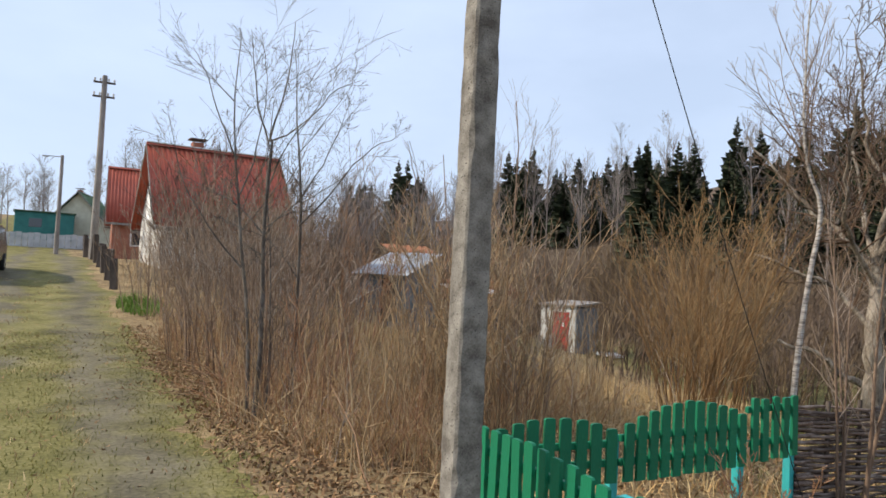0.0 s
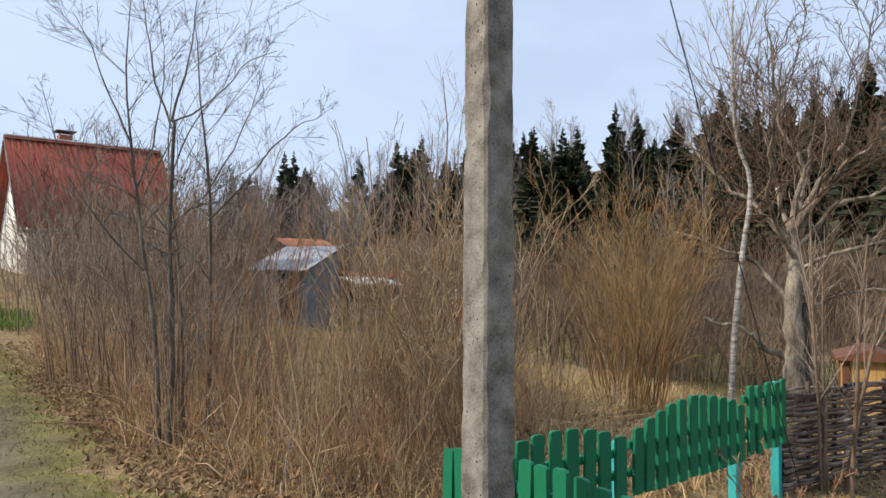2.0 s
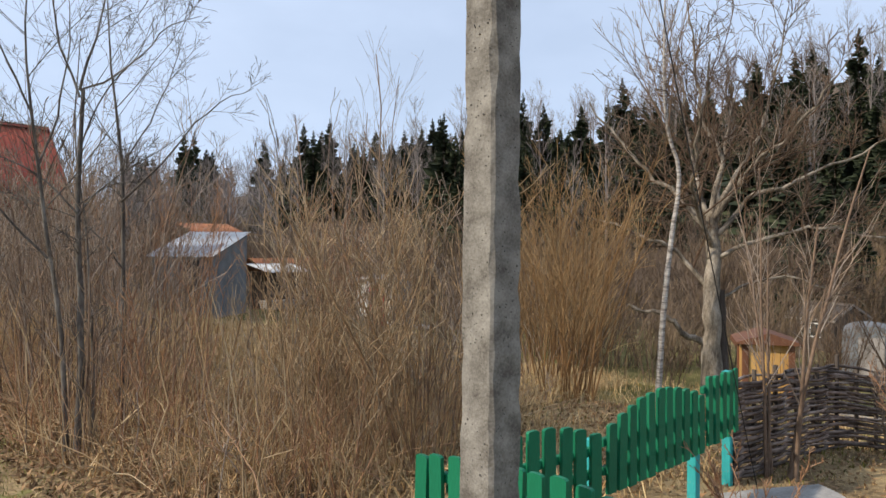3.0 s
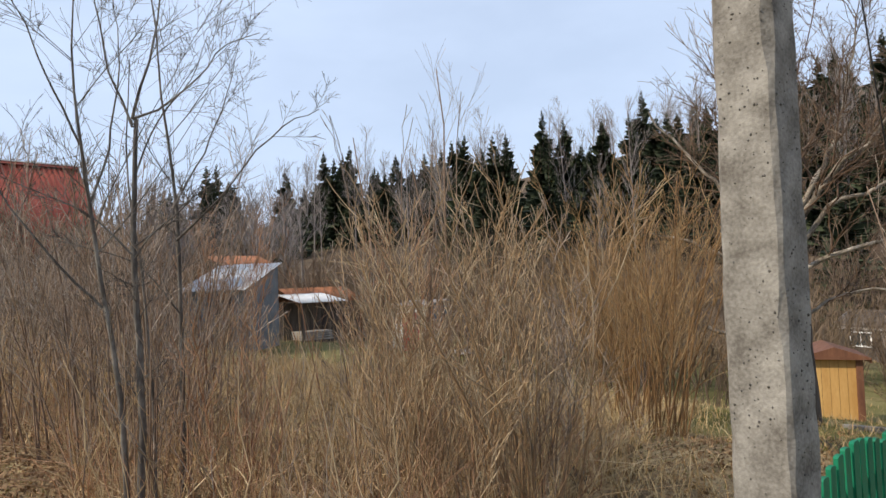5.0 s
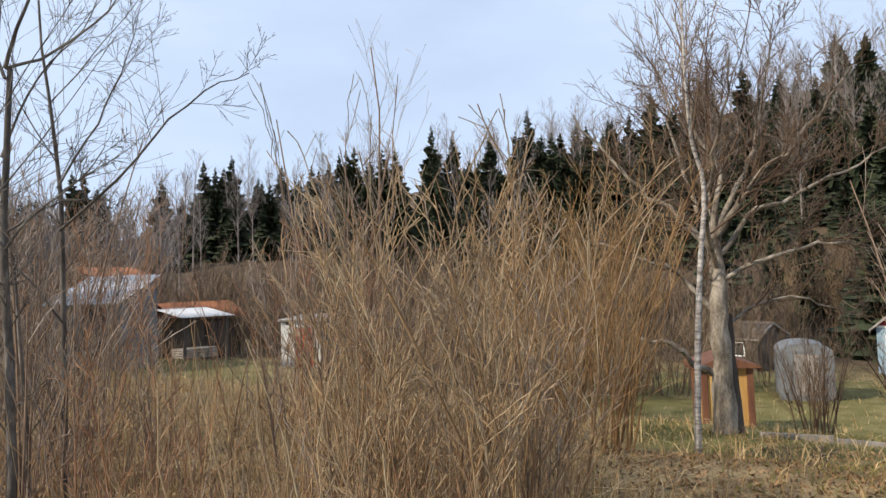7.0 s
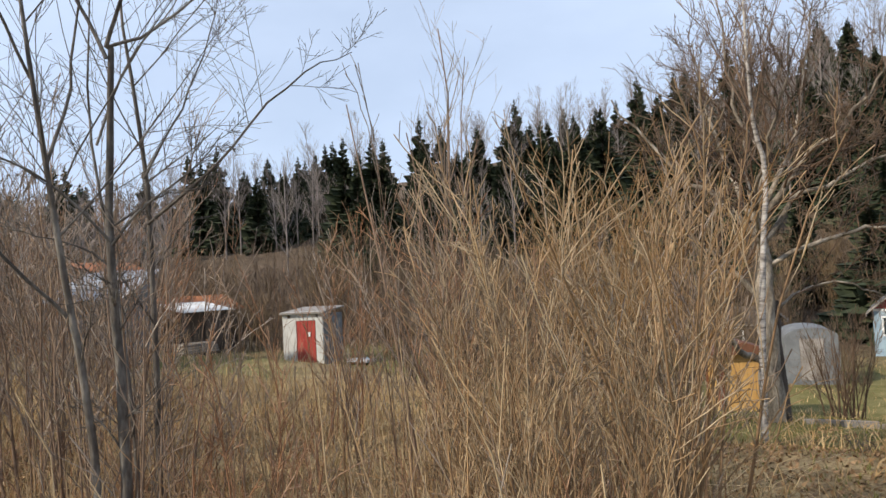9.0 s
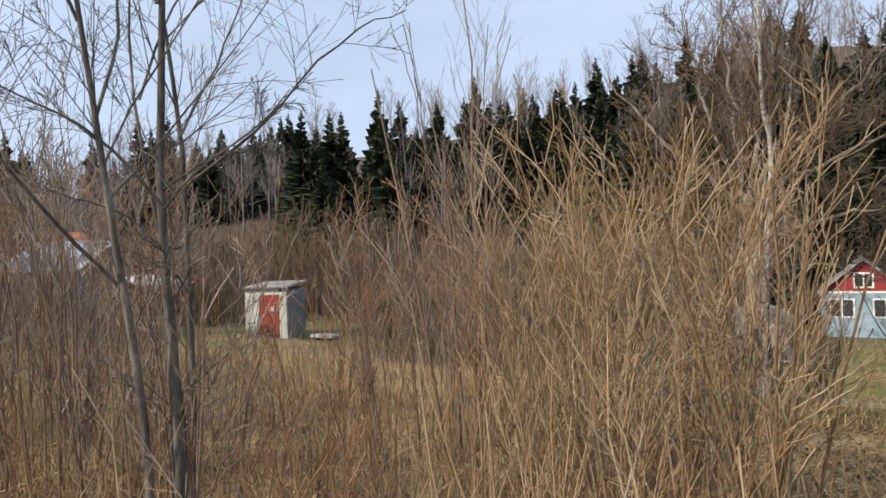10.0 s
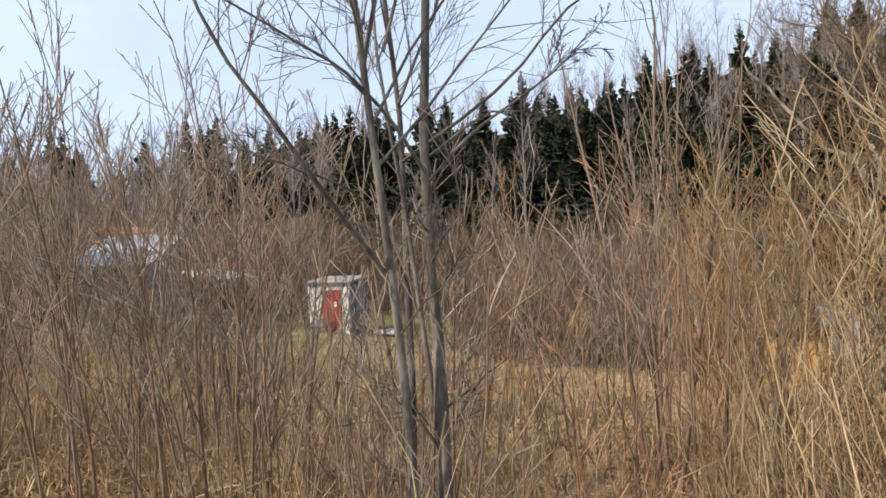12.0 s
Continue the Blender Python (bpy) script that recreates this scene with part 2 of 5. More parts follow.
def ground_material():
    """Dry meadow, a grassy lane with worn bare tracks, litter on the verge."""
    m = bpy.data.materials.new("ground")
    m.use_nodes = True
    n, l = m.node_tree.nodes, m.node_tree.links
    bsdf = n["Principled BSDF"]
    co = n.new("ShaderNodeTexCoord")

    def noise_of(scale, detail=6):
        t = n.new("ShaderNodeTexNoise")
        t.inputs["Scale"].default_value, t.inputs["Detail"].default_value, t.inputs["Roughness"].default_value = scale, detail, 0.62
        l.new(co.outputs["Object"], t.inputs["Vector"])
        return t.outputs["Fac"]

    def ramp_of(fac, stops):
        r = n.new("ShaderNodeValToRGB")
        while len(r.color_ramp.elements) < len(stops):
            r.color_ramp.elements.new(0.5)
        for e, (p, c) in zip(r.color_ramp.elements, stops):
            e.position, e.color = p, (*c, 1)
        l.new(fac, r.inputs["Fac"])
        return r.outputs["Color"]

    def arith(op, a, b):
        t = n.new("ShaderNodeMath")
        t.operation = op
        for i, v in enumerate((a, b)):
            if isinstance(v, (int, float)):
                t.inputs[i].default_value = v
            else:
                l.new(v, t.inputs[i])
        return t.outputs[0]

    def blend(fac, a, b):
        t = n.new("ShaderNodeMixRGB")
        l.new(fac, t.inputs["Fac"])
        l.new(a, t.inputs["Color1"])
        l.new(b, t.inputs["Color2"])
        return t.outputs["Color"]

    sep = n.new("ShaderNodeSeparateXYZ")
    l.new(co.outputs["Object"], sep.inputs["Vector"])
    across = arith("ADD", sep.outputs["X"], arith("MULTIPLY", sep.outputs["Y"], 0.125))
    wob = arith("MULTIPLY", arith("SUBTRACT", noise_of(0.7), 0.5), 2.2)
    across = arith("ADD", across, wob)
    mid, fine = noise_of(1.3), noise_of(22, 8)
    mix = arith("ADD", arith("MULTIPLY", mid, 0.55), arith("MULTIPLY", fine, 0.45))
    meadow = ramp_of(mix, [(0.34, (0.07, 0.05, 0.032)), (0.46, (0.20, 0.14, 0.075)), (0.58, (0.36, 0.265, 0.14)), (0.72, (0.29, 0.235, 0.11))])
    turf = ramp_of(mix, [(0.36, (0.075, 0.065, 0.03)), (0.45, (0.14, 0.128, 0.045)), (0.54, (0.215, 0.19, 0.072)), (0.66, (0.30, 0.25, 0.125))])
    dirt = ramp_of(mix, [(0.36, (0.08, 0.066, 0.05)), (0.5, (0.14, 0.122, 0.095)), (0.65, (0.21, 0.185, 0.145))])
    in_lane = arith("MULTIPLY", arith("LESS_THAN", across, 2.75), arith("GREATER_THAN", across, -4.5))
    rut = n.new("ShaderNodeMapRange")
    rut.inputs["From Min"].default_value, rut.inputs["From Max"].default_value = 0.6, 0.05
    l.new(arith("ABSOLUTE", arith("SUBTRACT", across, 2.05), 0), rut.inputs["Value"])
    rut2 = n.new("ShaderNodeMapRange")
    rut2.inputs["From Min"].default_value, rut2.inputs["From Max"].default_value = 0.45, 0.1
    l.new(arith("ABSOLUTE", arith("SUBTRACT", across, 0.45), 0), rut2.inputs["Value"])
    worn = arith("MULTIPLY", arith("MAXIMUM", rut.outputs[0], rut2.outputs[0]), 0.75)
    ground = blend(in_lane, meadow, blend(worn, turf, dirt))
    far = n.new("ShaderNodeMapRange")
    far.inputs["From Min"].default_value, far.inputs["From Max"].default_value = 8.2, 10
    l.new(across, far.inputs["Value"])
    lawn = ramp_of(mix, [(0.34, (0.07, 0.062, 0.024)), (0.48, (0.135, 0.12, 0.043)), (0.62, (0.21, 0.18, 0.08))])
    patch = n.new("ShaderNodeMapRange")
    patch.inputs["From Min"].default_value, patch.inputs["From Max"].default_value = 0.32, 0.5
    l.new(noise_of(0.16, 3), patch.inputs["Value"])
    ground = blend(arith("MULTIPLY", far.outputs[0], patch.outputs[0]), ground, lawn)
    dist = n.new("ShaderNodeVectorMath")
    dist.operation = "LENGTH"
    l.new(co.outputs["Object"], dist.inputs[0])
    woods = n.new("ShaderNodeMapRange")
    woods.inputs["From Min"].default_value, woods.inputs["From Max"].default_value = 36, 50
    l.new(dist.outputs["Value"], woods.inputs["Value"])
    floor = ramp_of(mix, [(0.34, (0.05, 0.037, 0.026)), (0.5, (0.11, 0.08, 0.055)), (0.65, (0.17, 0.13, 0.09))])
    ground = blend(arith("MULTIPLY", woods.outputs[0], arith("GREATER_THAN", across, 9.0)), ground, floor)
    l.new(ground, bsdf.inputs["Base Color"])
    bsdf.inputs["Roughness"].default_value, bsdf.inputs["Specular IOR Level"].default_value = 0.95, 0.1
    b = n.new("ShaderNodeBump")
    b.inputs["Strength"].default_value, b.inputs["Distance"].default_value = 0.8, 0.05
    l.new(mix, b.inputs["Height"])
    l.new(b.outputs["Normal"], bsdf.inputs["Normal"])
    return m


M_GROUND = ground_material()


# ---- mesh helpers ----
def smooth(a, b, v):
    t = np.clip((v - a) / (b - a), 0, 1)
    return t * t * (3 - 2 * t)


def ground_z(x, y):
    """Height of the land: flat lane that climbs gently ahead, a meadow that falls away, a wooded hillside beyond."""
    x, y = np.asarray(x, float), np.asarray(y, float)
    u = x + 0.125 * y
    fall = np.interp(u, [4.5, 7.0, 8.3, 9.8, 12, 16, 19, 22.6, 31, 46], [0, -0.05, -0.13, -0.36, -0.65, -1.3, -1.95, -2.85, -2.95, -3.6])
    fall = fall + 1.1 * smooth(12, 30, y) * smooth(13, 21, u)
    lane = 1.5 * smooth(9, 36, y) * (1 - smooth(5, 15, u))
    r = np.hypot(x, y - 4)
    az = np.degrees(np.arctan2(x, y - 4))
    rise = np.interp(az, [-180, -20, 8, 20, 37, 46, 55, 65, 78, 110, 150, 180], [4, 4, 3, 7.5, 11, 13, 15, 18, 21, 18, 8, 4])
    hill = rise * np.clip((r - 52) / 50, 0, 1.9)
    rough = 0.05 * np.sin(1.7 * x + 0.6 * y) * np.cos(1.1 * y - 0.5 * x) * smooth(3.2, 6, u)
    return fall + lane + hill + rough


def gz(x, y):
    return float(ground_z(x, y))


def quick_mesh(name, verts, quads):
    me = bpy.data.meshes.new(name)
    verts, quads = np.ascontiguousarray(verts, np.float32), np.ascontiguousarray(quads, np.int32)
    k = quads.shape[1]
    me.vertices.add(len(verts))
    me.vertices.foreach_set("co", verts.ravel())
    me.loops.add(quads.size)
    me.loops.foreach_set("vertex_index", quads.ravel())
    me.polygons.add(len(quads))
    me.polygons.foreach_set("loop_start", np.arange(len(quads), dtype=np.int32) * k)
    me.update(calc_edges=True)
    return me


def shade_smooth(me):
    me.polygons.foreach_set("use_smooth", [True] * len(me.polygons))
    return me


def tubes(paths, radii, sides=3):
    """Vertices and faces of tubes along paths (N, P, 3) with radii (N, P)."""
    paths, radii = np.asarray(paths, float), np.asarray(radii, float)
    n, p, _ = paths.shape
    way = paths[:, -1] - paths[:, 0]
    way /= np.linalg.norm(way, axis=1, keepdims=True) + 1e-9
    ref = np.where(np.abs(way[:, 2:3]) > 0.9, [[1.0, 0, 0]], [[0, 0, 1.0]])
    a = np.cross(way, ref)
    a /= np.linalg.norm(a, axis=1, keepdims=True) + 1e-9
    b = np.cross(way, a)
    ang = 2 * np.pi * np.arange(sides) / sides
    ring = np.cos(ang)[None, :, None] * a[:, None] + np.sin(ang)[None, :, None] * b[:, None]
    v = paths[:, :, None] + radii[:, :, None, None] * ring[:, None]
    i = np.arange(n)[:, None, None] * p * sides + np.arange(p - 1)[None, :, None] * sides
    s = np.arange(sides)[None, None]
    t = (s + 1) % sides
    q = np.stack([i + s, i + t, i + t + sides, i + s + sides], -1)
    return v.reshape(-1, 3), q.reshape(-1, 4)


def ribbons(paths, widths, rng):
    paths = np.asarray(paths, float)
    n, p, _ = paths.shape
    ang = rng.uniform(0, 2 * np.pi, n)
    side = np.stack([np.cos(ang), np.sin(ang), np.zeros(n)], -1)[:, None] * np.asarray(widths)[:, :, None]
    v = np.stack([paths - side, paths + side], 2)
    i = np.arange(n)[:, None] * p * 2 + np.arange(p - 1)[None] * 2
    q = np.stack([i, i + 1, i + 3, i + 2], -1)
    return v.reshape(-1, 3), q.reshape(-1, 4)


def joined(*pieces):
    vs, qs, k = [], [], 0
    for v, q in pieces:
        vs.append(v)
        qs.append(q + k)
        k += len(v)
    return np.concatenate(vs), np.concatenate(qs)


def put(name, geo, mat, parent=None, label="", soft=False):
    me = quick_mesh(name, *geo)
    me.materials.append(mat)
    if soft:
        shade_smooth(me)
    ob = new(name, me)
    if parent:
        ob.parent = parent
    if label:
        ob["label"] = label
    return ob


def part(name, bm, mat, parent=None, label="", soft=False):
    me = bpy.data.meshes.new(name)
    bm.to_mesh(me)
    bm.free()
    me.materials.append(mat)
    if soft:
        shade_smooth(me)
    ob = new(name, me)
    if parent:
        ob.parent = parent
    if label:
        ob["label"] = label
    return ob


def box(bm, x0, x1, y0, y1, z0, z1, m=None, bevel=0.0):
    made = bmesh.ops.create_cube(bm, size=1)["verts"]
    bmesh.ops.scale(bm, vec=(x1 - x0, y1 - y0, z1 - z0), verts=made)
    bmesh.ops.translate(bm, vec=((x0 + x1) / 2, (y0 + y1) / 2, (z0 + z1) / 2), verts=made)
    if bevel:
        edges = {e for v in made for e in v.link_edges}
        made = list({v for f in bmesh.ops.bevel(bm, geom=list(edges), offset=bevel, segments=1, affect="EDGES")["faces"] for v in f.verts} | {v for v in made if v.is_valid})
    if m:
        bmesh.ops.transform(bm, matrix=m, verts=made)
    return bm


def slab(name, mat, parent, x0, x1, y0, y1, z0, z1, m=None, bevel=0.0, label=""):
    return part(name, box(bmesh.new(), x0, x1, y0, y1, z0, z1, m, bevel), mat, parent, label)


def thing(name, x, y, z, turn=0.0, label="", category="", group=""):
    ob = new(name)
    ob.empty_display_size = 0.2
    ob.matrix_world = pose(x, y, z, 0, 0, turn)
    return tagged(ob, label, category, group)


def prism(bm, outline, axis_from, axis_to):
    """Extrudes an outline of (y, z) along x."""
    a = [bm.verts.new((axis_from, y, z)) for y, z in outline]
    b = [bm.verts.new((axis_to, y, z)) for y, z in outline]
    bm.faces.new(a[::-1])
    bm.faces.new(b)
    for i in range(len(a)):
        j = (i + 1) % len(a)
        bm.faces.new((a[i], a[j], b[j], b[i]))
    bmesh.ops.recalc_face_normals(bm, faces=bm.faces)
    return bm


def wavy_sheet(length, depth_vec, wave, height, thick=0.012):
    """Corrugated sheet: ridges run along depth_vec from its top edge; x along the length."""
    n = int(length / wave * 6) + 1
    xs = np.linspace(0, length, n)
    zs = height * np.sin(2 * np.pi * xs / wave)
    d = np.array(depth_vec, float)
    up = np.cross([1, 0, 0], d)
    up /= np.linalg.norm(up)
    if up[2] < 0:
        up = -up
    rows = []
    for k, off in ((0, 0), (1, 0), (1, -thick), (0, -thick)):
        rows.append(np.stack([xs, 0 * xs, 0 * xs], 1) + d * k + up * (zs[:, None] + off))
    v = np.concatenate(rows)
    i = np.arange(n - 1)
    q = [np.stack([a * n + i, a * n + i + 1, b * n + i + 1, b * n + i], 1) for a, b in ((0, 1), (1, 2), (2, 3), (3, 0))]
    return v, np.concatenate(q)


# ---- ground ----
def make_ground():
    g = np.unique(np.concatenate([np.linspace(-4, 14, 121), np.linspace(14, 60, 60), np.linspace(60, 200, 36), np.linspace(200, 1600, 10), -np.linspace(4, 60, 30), -np.linspace(60, 1600, 16)]))
    h = np.unique(np.concatenate([np.linspace(-2, 16, 121), np.linspace(16, 60, 60), np.linspace(60, 200, 36), np.linspace(200, 1600, 10), -np.linspace(2, 60, 30), -np.linspace(60, 1600, 16)]))
    X, Y = np.meshgrid(g, h, indexing="ij")
    v = np.stack([X, Y, ground_z(X, Y)], -1).reshape(-1, 3)
    i = np.arange(len(g) - 1)[:, None] * len(h) + np.arange(len(h) - 1)[None]
    q = np.stack([i, i + len(h), i + len(h) + 1, i + 1], -1).reshape(-1, 4)
    ob = put("ground", (v, q), M_GROUND, soft=True)
    tagged(ob, "grassy lane and dry meadow falling to a wooded hill", "ground", kind="structure")


make_ground()


# ---- concrete pole ----
def make_pole():
    pole = thing("concrete_pole", 2.6, 4.0, gz(2.6, 4.0), 2, "weathered grey concrete utility pole with chipped edges beside the lane", "pole")
    rng = np.random.default_rng(3)
    bm = bmesh.new()
    rings, levels = [], 110
    for k in range(levels + 1):
        z = -0.3 + 7.8 * k / levels
        w = 0.077 - 0.004 * z
        d = 0.080 - 0.0035 * z
        c = 0.009
        ring = []
        for sx, sy, first in ((1, -1, 0), (1, 1, 1), (-1, 1, 0), (-1, -1, 1)):
            chip = 0.003 * rng.random() + (0.014 * rng.random() if rng.random() < 0.3 else 0)
            pts = [(sx * (w - c - chip), sy * d), (sx * w, sy * (d - c - chip))]
            for px, py in (pts[::-1] if first else pts):
                ring.append(bm.verts.new((px + rng.normal(0, 0.0012), py + rng.normal(0, 0.0012), z)))
        rings.append(ring)
    for a, b in zip(rings, rings[1:]):
        for i in range(8):
            j = (i + 1) % 8
            bm.faces.new((a[i], a[j], b[j], b[i]))
    bm.faces.new(rings[-1])
    bmesh.ops.recalc_face_normals(bm, faces=bm.faces)
    part("shaft", bm, M_CONCRETE, pole)
    # exposed pebbles and broken bits; their dark colour also stands in for shaded pits
    n = 3600
    side = rng.integers(0, 4, n)
    z = rng.uniform(0, 6.5, n)
    t = rng.uniform(-0.8, 0.8, n)
    w, d = 0.077 - 0.004 * z, 0.080 - 0.0035 * z
    x = np.where(side == 0, w, np.where(side == 1, -w, t * w))
    y = np.where(side == 2, d, np.where(side == 3, -d, t * d))
    r = rng.uniform(0.0012, 0.0042, n)
    c = np.stack([x, y, z], -1)
    e = np.eye(3)
    o = np.stack([e[0], e[1], -e[0], -e[1], e[2], -e[2]])
    v = c[:, None] + o[None] * r[:, None, None] * rng.uniform(0.6, 1.3, (n, 6, 1))
    tri = np.array([(0, 1, 4), (1, 2, 4), (2, 3, 4), (3, 0, 4), (1, 0, 5), (2, 1, 5), (3, 2, 5), (0, 3, 5)])
    q = np.arange(n)[:, None, None] * 6 + tri[None]
    ob = put("pebble", (v.reshape(-1, 3), q.reshape(-1, 3)), M_PEBBLE_PIT, pole)
    tagged(ob, kind="stuff")


make_pole()


# ---- green picket fence ----
def picket_mesh(h, seed):
    rng = random.Random(seed)
    bm = bmesh.new()
    w, t = 0.036, 0.011
    outline = [(-w, 0), (w, 0), (w, h - 0.010), (w * 0.75, h - 0.002), (0, h), (-w * 0.75, h - 0.002), (-w, h - 0.010)]
    outline = [(x + rng.uniform(-0.002, 0.002), z) for x, z in outline]
    a = [bm.verts.new((x, -t, z)) for x, z in outline]
    b = [bm.verts.new((x, t, z)) for x, z in outline]
    bm.faces.new(a)
    bm.faces.new(b[::-1])
    for i in range(len(a)):
        j = (i + 1) % len(a)
        bm.faces.new((a[j], a[i], b[i], b[j]))
    return bm


def fence_panel(x0, y0, x1, y1, z0, z1, base, arch, count, style, posts=(0, 1)):
    """A low panel of pickets between two posts; arch: rise of its curved top; style 'arch', 'rise' or 'flat'."""
    length = math.hypot(x1 - x0, y1 - y0)
    turn = math.degrees(math.atan2(y1 - y0, x1 - x0))
    f = thing("picket_fence", x0, y0, z0, turn, "low bright green picket fence panel with an arched top", "fence", "green fence panels")
    rng = random.Random(count * 7 + int(x0 * 10))
    slope = (z1 - z0) / length
    for k in range(count):
        s = (k + 0.5) / count
        if style == "arch":
            h = base + arch * (1 - (2 * s - 1) ** 2)
        elif style == "dip":
            h = base + arch * (2 * s - 1) ** 2
        else:
            h = base + arch * (1 - (s - 0.35) ** 2)
        p = part("picket", picket_mesh(h, k), M_GREEN, f)
        p.matrix_local = pose(s * length, -0.022, slope * s * length + rng.uniform(-0.008, 0.008), rng.uniform(-1, 1), rng.uniform(-1.3, 1.3), rng.uniform(-1.5, 1.5))
    m = Matrix(((1, 0, 0, 0), (0, 1, 0, 0), (slope, 0, 1, 0), (0, 0, 0, 1)))
    for z in (0.10, base - 0.09):
        slab("rail", M_GREEN, f, 0.0, length, -0.009, 0.022, z, z + 0.045, m, 0.004)
    for s in posts:
        slab("post", M_TURQ, f, s * length - 0.03, s * length + 0.03, 0.023, 0.085, -0.55, base - 0.02, m, 0.005, "turquoise square wooden post")
    return f


FENCE_Z = 0.33
fence_panel(2.99, 4.69, 3.95, 4.615, FENCE_Z - 0.03, FENCE_Z, 0.31, 0.115, 9, "arch", (1,))
fence_panel(3.97, 4.615, 5.12, 4.73, FENCE_Z, FENCE_Z + 0.01, 0.34, 0.14, 11, "arch", (1,))
fence_panel(5.14, 4.735, 5.74, 4.84, FENCE_Z + 0.03, FENCE_Z + 0.03, 0.43, 0.015, 5, "flat", (1,))
fence_panel(2.94, 4.86, 3.08, 3.45, FENCE_Z, FENCE_Z + 0.01, 0.34, 0.08, 13, "arch", (1,))
fence_panel(3.08, 3.43, 3.16, 2.15, FENCE_Z + 0.01, FENCE_Z, 0.33, 0.11, 12, "arch", (1,))
fence_panel(3.16, 2.13, 3.22, 0.85, FENCE_Z, FENCE_Z, 0.33, 0.11, 12, "arch", (1,))


# ---- wattle fence ----
def make_wattle():
    w = thing("wattle_fence", 5.80, 4.90, 0.0, 0, "dark woven wattle fence of bent willow rods", "fence")
    rng = np.random.default_rng(11)
    L = 3.1
    count = 9

    def line(s):
        return np.stack([s, 0.10 * s - 0.035 * s * s, ground_z(5.8 + s, 4.9 + 0 * s)], -1)

    for k in range(count):
        s = np.array([L * k / (count - 1)])
        p = line(s)[0]
        z = np.linspace(-0.1, 0.78 + rng.uniform(-0.03, 0.07), 5)
        path = np.stack([p[0] + 0 * z, p[1] + 0 * z, p[2] + z], -1)[None]
        put("stake", tubes(path, np.full((1, 5), 0.019), 6), M_DARKWOOD, w)
    rows = 36
    for r in range(rows):
        cut = rng.uniform(0.9, 2.2)
        for s0, s1 in ((-0.05, cut), (cut - 0.15, L + rng.uniform(-0.05, 0.1))):
            s = np.linspace(s0, s1, int((s1 - s0) * 16) + 2)
            p = line(s)
            p[:, 1] += 0.034 * np.cos(np.pi * s * (count - 1) / L + np.pi * (r % 2)) + rng.normal(0, 0.004, len(s))
            p[:, 2] += 0.02 + 0.74 * r / rows + rng.normal(0, 0.005) + 0.012 * np.sin(s * 3 + rng.uniform(0, 6))
            rad = np.linspace(0.016, 0.010, len(s)) * rng.uniform(0.8, 1.2)
            put("rod", tubes(p[None], rad[None], 5), M_WATTLE, w, soft=True)


make_wattle()


# ---- little ochre well house ----
def make_well_house():
    x, y = 20.6, 12.0
    h = thing("well_house", x, y, gz(x, y) + 0.27, 33, "small ochre board box with brown posts and scalloped brown roof", "well house")
    W, D, H = 0.74, 0.58, 1.60
    for sx in (-1, 1):
        for sy in (-1, 1):
            slab("corner_post", M_BROWNWOOD, h, sx * W - 0.08, sx * W + 0.08, sy * D - 0.08, sy * D + 0.08, -0.5, H, None, 0.006, "dark brown corner post")
    for k in range(6):
        x0 = -W + 0.082 + k * (2 * W - 0.164) / 6
        x1 = x0 + (2 * W - 0.164) / 6 - 0.008
        slab("board", M_YELLOWBOARD, h, x0, x1, -D - 0.03, -D - 0.008, -0.25, H - 0.02)
        slab("board", M_YELLOWBOARD, h, x0, x1, D + 0.008, D + 0.03, 0.05, H - 0.02)
    for k in range(5):
        y0 = -D + 0.082 + k * (2 * D - 0.164) / 5
        y1 = y0 + (2 * D - 0.164) / 5 - 0.008
        slab("board", M_YELLOWBOARD, h, -W - 0.03, -W - 0.008, y0, y1, 0.05, H - 0.02)
        # side away from the sun: its shade is put in as brown
        slab("board", M_BROWNWOOD, h, W + 0.008, W + 0.03, y0, y1, 0.05, H - 0.02, None, 0, "board on the shaded side, coloured brown")
    bm = prism(bmesh.new(), [(-0.82, H), (-0.82, H + 0.05), (0, H + 0.32), (0.82, H + 0.05), (0.82, H)], -0.98, 0.98)
    part("roof", bm, M_BROWNWOOD, h, "dark brown pitched roof")
    for sy in (-1, 1):
        bm = bmesh.new()
        for k in range(11):
            c = -0.88 + k * 0.176
            pts = [(c + 0.086 * math.cos(a), H - 0.12 * math.sin(a)) for a in np.linspace(0, math.pi, 7)]
            va = [bm.verts.new((px, sy * 0.835, pz + 0.02)) for px, pz in pts]
            vb = [bm.verts.new((px, sy * 0.815, pz + 0.02)) for px, pz in pts]
            bm.faces.new(va)
            bm.faces.new(vb[::-1])
            for i in range(6):
                bm.faces.new((va[i + 1], va[i], vb[i], vb[i + 1]))
        part("scalloped_trim", bm, M_BROWNWOOD, h)


make_well_house()


